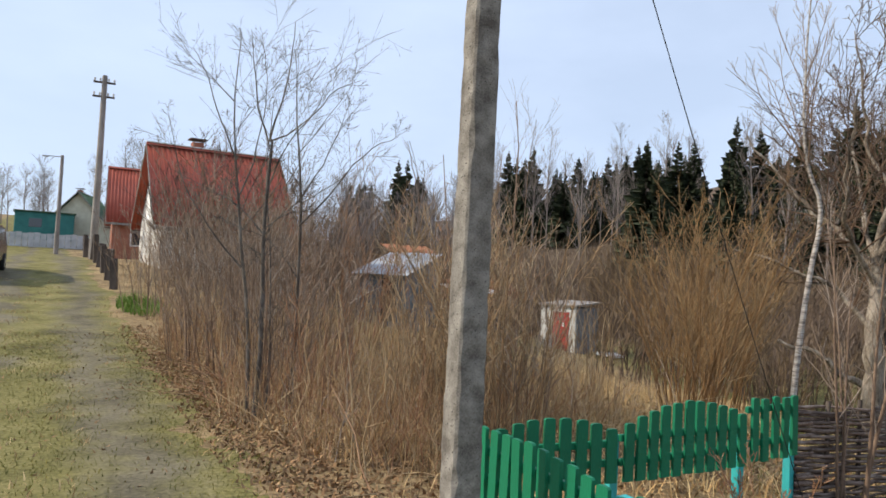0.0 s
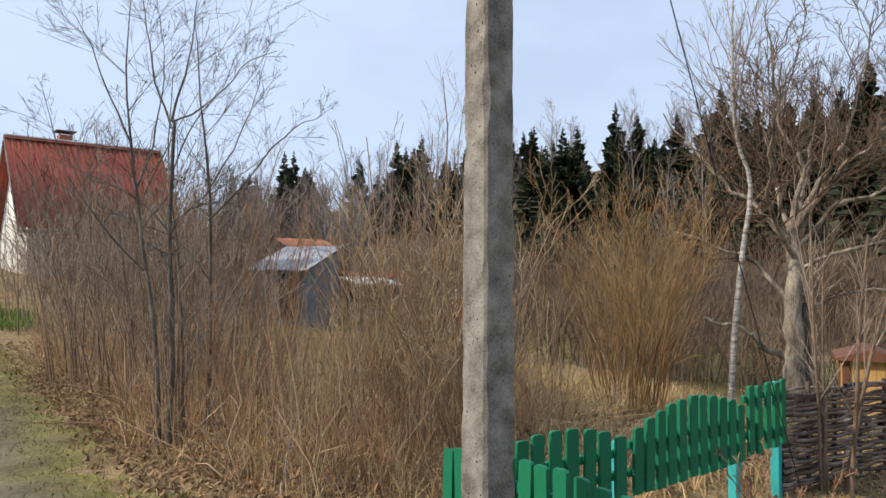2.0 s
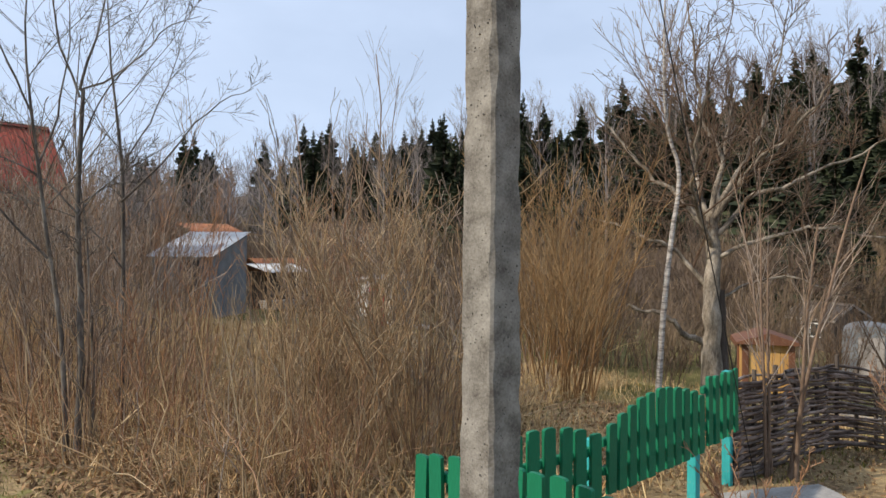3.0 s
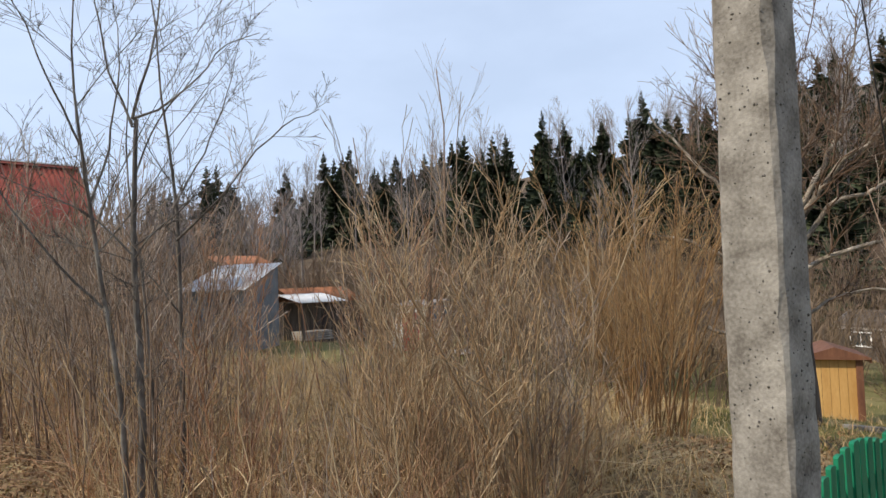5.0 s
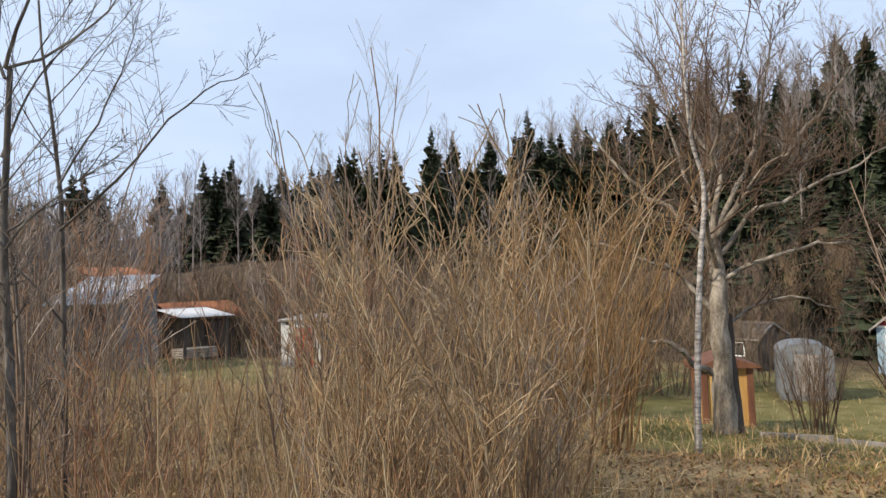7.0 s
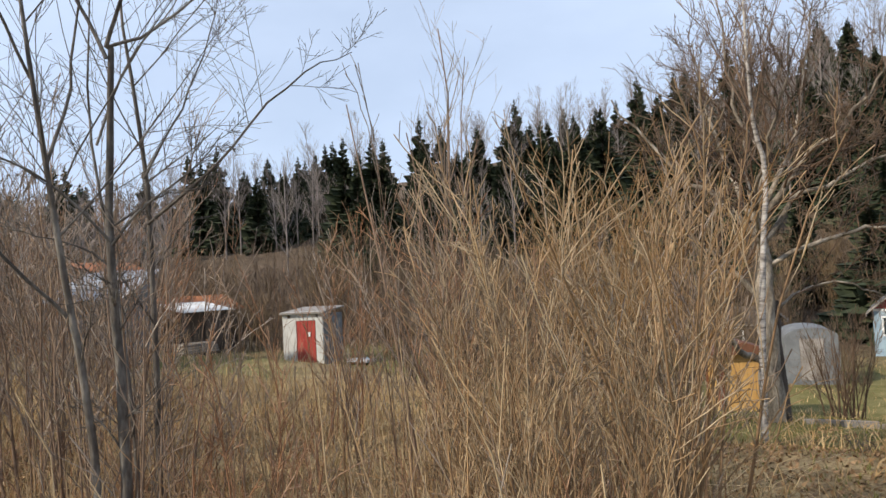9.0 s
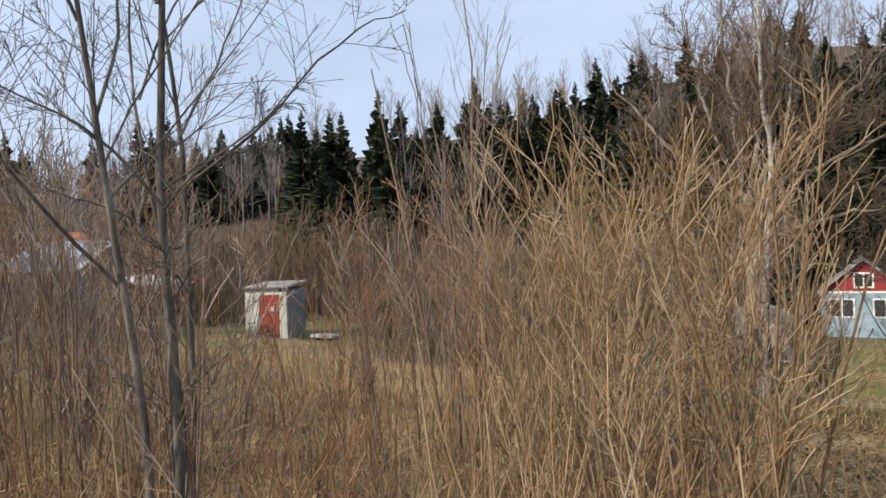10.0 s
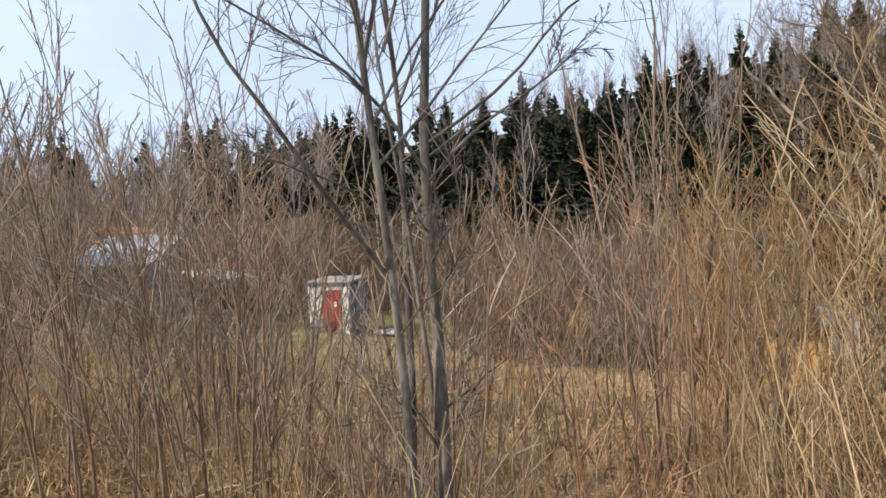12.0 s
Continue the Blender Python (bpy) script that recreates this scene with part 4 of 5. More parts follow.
def stems(rng, n, spread, height, lean, points=7, r=0.02, wob=0.05, tip=0.3):
    a = rng.uniform(0, 2 * np.pi, n)
    rad = spread * np.sqrt(rng.random(n))
    base = np.stack([rad * np.cos(a), rad * np.sin(a), 0 * a - 0.05], -1)
    h = height * rng.uniform(0.6, 1.0, n)
    out = rng.uniform(0.2, 1.0, n) * lean
    b = a + rng.normal(0, 0.7, n)
    top = base + np.stack([np.cos(b) * out * h, np.sin(b) * out * h, h], -1)
    s = np.linspace(0, 1, points)[None, :, None]
    p = base[:, None] * (1 - s) + top[:, None] * s
    p[:, :, :2] -= (top - base)[:, None, :2] * (0.35 * s * (1 - s))
    p += np.cumsum(rng.normal(0, wob / points, (n, points, 3)), 1) * h[:, None, None] * s
    rr = (r * rng.uniform(0.6, 1.2, n))[:, None] * np.linspace(1, tip, points)[None]
    return p, rr


def shrub(name, x, y, seed, n, spread, height, lean, r, per1, per2, mat, label, group="", twig_mat=None, wob=0.08, up=0.30, sink=0.0):
    rng = np.random.default_rng(seed)
    ob = thing(name, x, y, gz(x, y) - sink, 0, label, "shrub", group)
    p0, r0 = stems(rng, n, spread, height, lean, 7, r, wob)
    for k in range(n):
        put("stem", tubes(p0[k:k + 1], r0[k:k + 1], 4), mat, ob)
    p1, r1 = grown(p0, r0, per1, rng, 0.2, 0.98, (18, 48), (0.16, 0.40), up, 6, 0.06, 0.6, 0.3)
    p2, r2 = grown(p1, np.maximum(r1, 0.0034), per2, rng, 0.2, 0.95, (25, 60), (0.22, 0.5), up, 4, 0.07, 0.75, 0.4)
    put("crown", joined(tubes(p1, np.maximum(r1, 0.0034), 3), tubes(p2, np.maximum(r2, 0.0024), 3)), twig_mat or mat, ob)
    return ob


def spline(points, n):
    """A smooth path of n points through the given ones."""
    p = np.array(points, float)
    p = np.concatenate([2 * p[:1] - p[1:2], p, 2 * p[-1:] - p[-2:-1]])
    t = np.linspace(0, len(p) - 3 - 1e-6, n)
    k, f = t.astype(int), (t % 1)[:, None]
    a, b, c, d = p[k], p[k + 1], p[k + 2], p[k + 3]
    return 0.5 * (2 * b + (c - a) * f + (2 * a - 5 * b + 4 * c - d) * f ** 2 + (3 * b - a - 3 * c + d) * f ** 3)


def limb(points, r0, r1, rng, n=12, shake=0.012):
    s = np.linspace(0, 1, n)
    p = spline(points, n) + np.cumsum(rng.normal(0, shake, (n, 3)), 0) * np.minimum(3 * s, 1)[:, None]
    return p, r0 + (r1 - r0) * s


def verge_tree():
    """The young multi-stemmed tree at the lane's edge; its x runs across the view from the lane, y away from it."""
    rng = np.random.default_rng(21)
    ob = thing("young_tree", 2.24, 8.38, gz(2.24, 8.38), -22.4, "young bare multi-stemmed grey tree at the lane edge", "tree")
    ob.scale = (1.13, 1.13, 1.10)
    trunks = [limb(p, r0, r1, rng, 12, 0.006) for p, r0, r1 in (
        (((0, 0, -0.1), (0.02, 0, 0.8), (-0.01, 0, 1.7), (0, 0, 2.6)), 0.027, 0.013),
        (((-0.06, 0.02, -0.1), (-0.10, 0, 0.9), (-0.20, -0.05, 1.7), (-0.29, -0.05, 2.4), (-0.33, -0.05, 3.0), (-0.31, 0, 3.65)), 0.020, 0.003),
        (((0.19, 0.66, -0.1), (0.20, 0.66, 1.2), (0.17, 0.66, 2.2), (0.10, 0.66, 3.0), (0.06, 0.66, 3.7)), 0.020, 0.003),
        (((0.07, 0.12, -0.1), (0.08, 0.14, 0.7), (0.02, 0.2, 1.5), (-0.06, 0.25, 2.3), (-0.05, 0.3, 3.1)), 0.014, 0.003))]
    limbs = [limb(p, r0, r1, rng, 12, 0.008) for p, r0, r1 in (
        (((0, 0, 2.6), (0.08, -0.1, 2.85), (0.17, -0.15, 3.25), (0.22, -0.2, 3.7)), 0.011, 0.003),
        (((0, 0, 2.6), (0.2, 0.05, 2.72), (0.42, 0.1, 2.95), (0.6, 0.15, 3.2), (0.82, 0.2, 3.3)), 0.009, 0.0025),
        (((0, 0, 2.55), (-0.1, 0.1, 2.9), (-0.16, 0.15, 3.3), (-0.2, 0.2, 3.7)), 0.010, 0.0025),
        (((-0.01, 0, 1.72), (-0.22, -0.05, 1.95), (-0.48, -0.1, 2.1), (-0.85, -0.1, 2.28)), 0.008, 0.002),
        (((0, 0, 1.70), (0.14, -0.1, 1.86), (0.3, -0.2, 2.0), (0.42, -0.3, 2.16)), 0.007, 0.002),
        (((0, 0, 1.78), (0.2, -0.02, 1.9), (0.4, -0.06, 1.93)), 0.006, 0.002),
        (((-0.29, -0.05, 2.42), (-0.46, -0.1, 2.8), (-0.6, -0.1, 3.15), (-0.75, -0.12, 3.4)), 0.008, 0.002),
        (((-0.24, -0.05, 2.05), (-0.12, 0.05, 2.5), (-0.1, 0.12, 3.0), (-0.12, 0.15, 3.5)), 0.009, 0.002),
        (((-0.15, -0.02, 1.35), (-0.45, -0.1, 1.75), (-0.75, -0.1, 2.2), (-0.9, -0.1, 2.8)), 0.010, 0.002),
        (((-0.05, 0.25, 2.2), (0.1, 0.3, 2.6), (0.3, 0.35, 2.9), (0.45, 0.4, 3.3)), 0.007, 0.002),
        (((0.17, 0.64, 2.1), (0.35, 0.7, 2.5), (0.5, 0.75, 2.9), (0.6, 0.8, 3.4)), 0.008, 0.002),
        (((0.18, 0.64, 1.85), (0.45, 0.4, 2.1), (0.7, 0.25, 2.4), (0.95, 0.15, 2.62), (1.18, 0.08, 2.72)), 0.009, 0.0025),
        (((0.2, 0.66, 1.3), (0.0, 0.5, 1.6), (-0.25, 0.45, 1.75), (-0.45, 0.4, 1.8)), 0.007, 0.002))]
    for p, r in trunks:
        put("trunk", tubes(p[None], r[None], 8), M_BARK, ob, soft=True)
    for p, r in limbs:
        put("limb", tubes(p[None], r[None], 6), M_BARK, ob, soft=True)
    p0, r0 = np.stack([m[0] for m in trunks[1:3] + limbs]), np.stack([m[1] for m in trunks[1:3] + limbs])
    p1, r1 = grown(p0, r0, 6, rng, 0.4, 0.97, (30, 60), (0.24, 0.46), 0.12, 7, 0.05, 0.45, 0.2)
    pt, rt = np.stack([m[0] for m in trunks]), np.stack([m[1] for m in trunks])
    p1b, r1b = grown(pt, rt, 9, rng, 0.25, 0.75, (40, 70), (0.08, 0.2), 0.2, 7, 0.05, 0.3, 0.2)
    p1, r1 = np.concatenate([p1, p1b]), np.concatenate([r1, r1b])
    for k in range(len(p1)):
        put("branch", tubes(p1[k:k + 1], np.maximum(r1[k:k + 1], 0.0016), 4), M_BARK, ob, soft=True)
    p2, r2 = grown(p1, r1, 8, rng, 0.12, 0.97, (30, 60), (0.28, 0.6), 0.15, 5, 0.06, 0.6, 0.3)
    p3, r3 = grown(p2, r2, 2, rng, 0.2, 0.9, (25, 50), (0.3, 0.6), 0.1, 4, 0.05, 0.8)
    put("crown", joined(tubes(p2, np.maximum(r2, 0.0014), 3), tubes(p3, np.maximum(r3, 0.0011), 3)), M_BARK, ob)


verge_tree()


def birch_tree(x, y):
    rng = np.random.default_rng(31)
    ob = thing("birch_sapling", x, y, gz(x, y), 0, "slender pale birch with crooked stem and bare branches", "tree")
    p, r = limb(((0, 0, -0.1), (0.06, -0.03, 0.9), (0.20, -0.08, 2.0), (0.34, -0.12, 2.95), (0.14, -0.1, 3.45), (0.02, -0.1, 3.95), (0.02, -0.1, 5.0), (0.1, -0.1, 6.2)), 0.043, 0.007, rng, 22, 0.006)
    put("trunk", tubes(p[None], r[None], 8), M_BIRCH, ob, soft=True)
    p1, r1 = grown(p[None], r[None], 13, rng, 0.45, 0.98, (20, 42), (0.14, 0.30), 0.6, 7, 0.05, 0.5)
    for k in range(len(p1)):
        put("limb", tubes(p1[k:k + 1], r1[k:k + 1], 4), M_TWIG_GREY, ob)
    p2, r2 = grown(p1, r1, 7, rng, 0.2, 0.97, (20, 50), (0.25, 0.5), 0.4, 5, 0.06, 0.6)
    p3, r3 = grown(p2, r2, 3, rng, 0.2, 0.97, (20, 50), (0.3, 0.6), 0.2, 4, 0.06, 0.8)
    put("crown", joined(tubes(p2, np.maximum(r2, 0.003), 3), tubes(p3, np.maximum(r3, 0.0022), 3)), M_TWIG_GREY, ob)


birch_tree(8.66, 7.45)


def apple_tree(x, y):
    """Old fruit tree: a thick trunk, arching limbs and many upright shoots; its x runs across the view from the lane."""
    rng = np.random.default_rng(41)
    ob = thing("old_apple_tree", x, y, gz(x, y), -59.7, "old gnarled bare apple tree with hollow trunk", "tree")
    p, r = limb(((0, 0, -0.15), (0.02, 0, 0.8), (-0.03, 0, 1.6), (0, 0, 2.3), (0.02, 0, 2.95)), 0.155, 0.085, rng, 16, 0.016)
    r = r * (1 + 0.18 * np.exp(-np.linspace(0, 8, 16))) * rng.uniform(0.9, 1.12, 16)
    v, q = tubes(p[None], r[None], 14)
    v += rng.normal(0, 0.010, v.shape)
    put("trunk", (v, q), M_APPLE, ob, soft=True)
    p2, r2 = limb(((0.2, 0.1, -0.1), (0.17, 0.08, 0.6), (0.14, 0.05, 1.2), (0.1, 0.03, 1.7)), 0.09, 0.05, rng, 9, 0.01)
    put("trunk", tubes(p2[None], r2[None], 9), M_DARKWOOD, ob, "dark dead wood of the hollow", soft=True)
    main = [limb(c, 0.68 * r0, 0.75 * r1, rng, 16, 0.038) for c, r0, r1 in (
        (((0, 0, 0.8), (-0.35, -0.1, 1.15), (-0.6, -0.15, 1.3), (-1.0, -0.2, 1.36)), 0.085, 0.03),
        (((-0.03, 0, 1.7), (-0.5, -0.1, 2.1), (-1.1, -0.2, 2.35), (-2.1, -0.3, 2.7)), 0.065, 0.016),
        (((-0.03, 0, 2.6), (-0.6, 0, 3.2), (-1.2, 0.2, 3.8), (-1.9, 0.3, 4.8)), 0.085, 0.016),
        (((0, 0, 2.85), (0.05, 0.1, 3.8), (-0.2, 0.2, 4.8), (-0.35, 0.2, 6.2)), 0.075, 0.011),
        (((0.03, 0, 2.8), (0.5, -0.1, 3.4), (1.15, -0.2, 4.1), (1.9, -0.3, 5.0)), 0.085, 0.013),
        (((0.03, 0, 2.5), (0.7, 0.3, 3.0), (1.6, 0.5, 3.4), (2.7, 0.6, 4.1)), 0.07, 0.013),
        (((0.05, 0, 2.15), (0.9, -0.3, 2.65), (1.8, -0.4, 2.75), (2.9, -0.5, 2.5)), 0.06, 0.012),
        (((0, 0.05, 2.5), (0.2, 0.9, 3.3), (0.3, 1.6, 4.2), (0.3, 2.1, 5.3)), 0.07, 0.012),
        (((0, -0.05, 2.35), (-0.2, -0.9, 3.0), (-0.1, -1.6, 3.7), (0.1, -2.0, 4.8)), 0.06, 0.012),
        (((0.05, 0, 1.5), (0.7, 0.4, 1.9), (1.4, 0.6, 2.0), (2.2, 0.7, 1.75)), 0.045, 0.010),
        (((-0.02, 0, 2.75), (-0.4, 0.5, 3.7), (-0.75, 0.9, 4.7), (-0.9, 1.2, 5.9)), 0.065, 0.010),
        (((0.03, 0, 2.85), (0.5, 0.4, 3.9), (0.85, 0.6, 4.9), (1.0, 0.6, 6.1)), 0.065, 0.010))]
    for p, r in main:
        put("limb", tubes(p[None], r[None], 7), M_APPLE, ob, soft=True)
    p0, r0 = np.stack([m[0] for m in main[1:]]), np.stack([m[1] for m in main[1:]])
    p1, r1 = grown(p0, r0, 15, rng, 0.15, 0.97, (30, 70), (0.26, 0.5), 0.42, 8, 0.09, 0.42, 0.3)
    for k in range(len(p1)):
        put("branch", tubes(p1[k:k + 1], np.maximum(r1[k:k + 1], 0.006), 4), M_APPLE_TWIG, ob, soft=True)
    p2, r2 = grown(p1, r1, 8, rng, 0.15, 0.98, (30, 70), (0.3, 0.6), 0.3, 6, 0.11, 0.55)
    p3, r3 = grown(p2, r2, 3, rng, 0.15, 0.98, (30, 70), (0.25, 0.6), 0.15, 4, 0.11, 0.7)
    put("crown", joined(tubes(p2, np.maximum(r2, 0.0045), 3), tubes(p3, np.maximum(r3, 0.0034), 3)), M_APPLE_TWIG, ob)


apple_tree(11.07, 8.11)


def sapling(x, y, seed, h, label):
    rng = np.random.default_rng(seed)
    ob = thing("sapling", x, y, gz(x, y), 0, label, "sapling")
    p0, r0 = stems(rng, 5, 0.12, h, 0.22, 8, 0.018, 0.05)
    for k in range(len(p0)):
        put("stem", tubes(p0[k:k + 1], r0[k:k + 1], 5), M_TWIG_GREY, ob)
    p1, r1 = grown(p0, r0, 10, rng, 0.25, 0.97, (20, 45), (0.15, 0.35), 0.3, 5, 0.06, 0.5)
    p2, r2 = grown(p1, r1, 4, rng, 0.2, 0.97, (20, 50), (0.3, 0.6), 0.2, 4, 0.06, 0.7)
    put("crown", joined(tubes(p1, np.maximum(r1, 0.002), 3), tubes(p2, np.maximum(r2, 0.0015), 3)), M_TWIG_GREY, ob)


sapling(6.25, 4.75, 51, 2.6, "thin red-brown sapling in front of the wattle fence")
sapling(5.6, 9.0, 52, 3.8, "tall whippy saplings above the thicket")
sapling(4.7, 8.6, 53, 3.7, "tall whippy saplings above the thicket")
sapling(9.0, 3.9, 54, 2.6, "thin bare sapling beyond the wattle fence")

# thicket
GOLD, TAN, GREY = "dense golden-brown bare willow bush", "tan bare bush with fine twigs in the dry stalks", "grey-brown bare bush with budding twigs"
CANES, RED_CANES = "clump of pale tan upright bare canes", "clump of reddish upright bare canes"
for cx, cy, seed, n, h, mat, label in ((3.45, 6.55, 101, 15, 2.1, M_TWIG, CANES), (3.95, 6.95, 102, 18, 2.5, M_TWIG, CANES),
                                       (3.60, 6.95, 103, 12, 2.0, M_TWIG, CANES), (4.40, 6.75, 104, 14, 2.2, M_TWIG_GREY, CANES),
                                       (4.20, 7.50, 105, 16, 2.4, M_TWIG, CANES), (4.60, 8.1, 106, 14, 2.1, M_REED, RED_CANES),
                                       (2.85, 8.0, 107, 9, 1.4, M_REED, RED_CANES), (3.1, 9.3, 108, 14, 1.8, M_TWIG_GREY, CANES)):
    shrub("cane_clump", cx, cy, seed, n, 0.36, h, 0.28, 0.0060, 8, 3, mat, label, "bare bushes", wob=0.08, up=0.24)
shrub("leaning_bush", 4.15, 6.35, 109, 11, 0.22, 2.5, 0.55, 0.013, 8, 4, M_TWIG, "pale bare bush with leaning forked stems", "bare bushes", wob=0.10)
shrub("whip_sapling", 4.2, 8.1, 110, 4, 0.25, 3.5, 0.10, 0.010, 3, 1, M_TWIG_GREY, "tall thin whips above the cane thicket", "bare bushes", wob=0.04, up=0.5)
shrub("willow_shrub", 7.6, 8.0, 61, 26, 0.34, 3.0, 0.42, 0.013, 8, 4, M_TWIG_GOLD, GOLD, "bare bushes")
shrub("willow_shrub", 8.7, 9.4, 62, 28, 0.40, 3.2, 0.42, 0.014, 8, 5, M_TWIG_GOLD, GOLD, "bare bushes")
shrub("willow_shrub", 10.3, 10.2, 60, 30, 0.45, 3.5, 0.44, 0.015, 8, 5, M_TWIG_GOLD, GOLD, "bare bushes", wob=0.12)
shrub("bare_bush", 5.0, 9.2, 65, 14, 0.6, 2.0, 0.30, 0.009, 8, 4, M_TWIG_GREY, TAN, "bare bushes")
shrub("bare_bush", 5.4, 10.6, 59, 12, 0.5, 2.2, 0.30, 0.010, 8, 4, M_REED, TAN, "bare bushes")
shrub("grey_bush", 2.5, 10.2, 66, 9, 0.45, 2.5, 0.40, 0.011, 9, 4, M_TWIG_GREY, GREY, "bare bushes")
shrub("grey_bush", 3.6, 11.8, 67, 14, 0.6, 2.9, 0.40, 0.012, 9, 4, M_TWIG_GREY, GREY, "bare bushes")
shrub("grey_bush", 2.0, 13.0, 68, 14, 0.6, 2.7, 0.40, 0.012, 9, 4, M_TWIG_GREY, GREY, "bare bushes")
shrub("grey_bush", 2.45, 10.4, 57, 5, 0.35, 2.9, 0.22, 0.012, 8, 3, M_TWIG_GREY, GREY, "bare bushes")
shrub("grey_bush", 2.9, 10.9, 58, 8, 0.5, 3.2, 0.25, 0.013, 8, 4, M_TWIG_GREY, GREY, "bare bushes")
shrub("grey_bush", 2.15, 10.9, 85, 6, 0.25, 3.0, 0.20, 0.012, 9, 4, M_TWIG_GREY, GREY, "bare bushes")
shrub("grey_bush", 2.7, 10.0, 86, 6, 0.3, 2.6, 0.22, 0.011, 8, 4, M_TWIG_GREY, GREY, "bare bushes")
shrub("grey_bush", 1.8, 12.2, 87, 8, 0.35, 2.9, 0.25, 0.012, 8, 4, M_TWIG_GREY, GREY, "bare bushes")
shrub("cane_clump", 2.42, 8.65, 88, 16, 0.36, 2.3, 0.20, 0.009, 4, 2, M_TWIG_GREY, "clump of grey young shoots at the foot of the tree", "bare bushes")
for cx, cy, seed, n, h in ((2.9, 12.3, 111, 8, 2.9), (3.7, 13.6, 112, 8, 2.7), (2.5, 14.8, 113, 16, 2.8), (3.4, 16.8, 114, 22, 3.2), (2.2, 11.4, 115, 9, 3.2)):
    shrub("grey_bush", cx, cy, seed, n, 0.7, h, 0.42, 0.012, 9, 5, M_TWIG_GREY, GREY, "bare bushes", wob=0.11)
shrub("red_bush", 4.8, 14.6, 69, 22, 0.8, 3.0, 0.40, 0.011, 9, 5, M_REED, "reddish bare bush on the meadow edge", "bare bushes")
shrub("grey_bush", 1.3, 17.6, 70, 22, 0.8, 2.6, 0.40, 0.012, 8, 5, M_TWIG_GREY, "grey-brown bare bush by the lane", "bare bushes")
shrub("grey_bush", 3.2, 18.6, 76, 22, 0.8, 3.0, 0.40, 0.012, 8, 5, M_TWIG_GREY, GREY, "bare bushes")
shrub("garden_shrub", 7.6, 4.1, 71, 16, 0.25, 1.0, 0.5, 0.006, 8, 4, M_REED, "low reddish thorny garden bush", "garden shrubs")
shrub("garden_shrub", 8.3, 4.5, 72, 16, 0.25, 1.1, 0.5, 0.006, 8, 4, M_TWIG_GREY, "low grey garden bush by the wattle", "garden shrubs")
shrub("garden_shrub", 4.75, 4.2, 73, 9, 0.15, 0.6, 0.6, 0.0035, 6, 3, M_REED, "low reddish thorny garden bush", "garden shrubs")
shrub("dead_weed", 5.0, 6.75, 77, 5, 0.06, 0.3, 0.5, 0.006, 5, 3, M_DARKWOOD, "dark withered weed in the dry grass", "garden shrubs")
shrub("dead_weed", 8.4, 6.3, 78, 9, 0.2, 0.25, 0.9, 0.007, 5, 3, M_DARKWOOD, "dark withered weed in the dry grass", "garden shrubs")
shrub("grey_bush", 15.8, 8.3, 74, 24, 0.35, 2.2, 0.4, 0.014, 9, 6, M_APPLE_TWIG, "dark bare fruit bush on the lawn", "garden shrubs")
shrub("grey_bush", 14.0, 6.2, 75, 20, 0.3, 2.1, 0.6, 0.016, 9, 6, M_APPLE_TWIG, "dark bare fruit bush on the lawn", "garden shrubs")


# ---- dry stalks and grasses ----
def scatter(rng, n, x0, x1, y0, y1, keep):
    x, y = rng.uniform(x0, x1, n), rng.uniform(y0, y1, n)
    ok = keep(x, y)
    return x[ok], y[ok]


def clump_noise(x, y, f):
    return 0.5 + 0.25 * (np.sin(x * f * 2.1 + 1.3 * np.sin(y * f * 1.7)) + np.sin(y * f * 2.6 + 1.1 * np.sin(x * f * 1.9 + 2)))


def stalk_field(name, rng, x, y, height, r, mat, label, lean=0.16, twigs=0):
    n = len(x)
    h = height * (0.35 + 0.85 * rng.random(n) ** 1.3)
    a, k = rng.uniform(0, 2 * np.pi, n), np.abs(rng.normal(0, lean, n))
    s = np.linspace(0, 1, 5)
    p = np.zeros((n, 5, 3))
    bow = (0.55 * s + 0.45 * s ** 2)[None]
    p[:, :, 0] = x[:, None] + (np.cos(a) * k * h)[:, None] * bow
    p[:, :, 1] = y[:, None] + (np.sin(a) * k * h)[:, None] * bow
    p[:, :, 2] = ground_z(x, y)[:, None] - 0.03 + h[:, None] * s[None]
    p[:, 1:] += np.cumsum(rng.normal(0, 0.045, (n, 4, 3)), 1) * height
    p[:, :, 2] -= (h * np.minimum(k, 1.2) ** 2 * 0.32)[:, None] * s[None] ** 1.5
    p[:, :, 2] = np.maximum(p[:, :, 2], ground_z(x, y)[:, None] - 0.03)
    rr = (r * (0.45 + 1.5 * rng.random(n) ** 2))[:, None] * np.linspace(1, 0.4, 5)[None]
    geo = tubes(p, rr, 3)
    if twigs:
        p1, r1 = grown(p, rr, twigs, rng, 0.35, 0.98, (20, 65), (0.12, 0.34), 0.2, 4, 0.08, 0.7, 0.4)
        geo = joined(geo, tubes(p1, r1, 3))
    ob = put(name, geo, mat)
    tagged(ob, label, "dry stalks", kind="stuff")


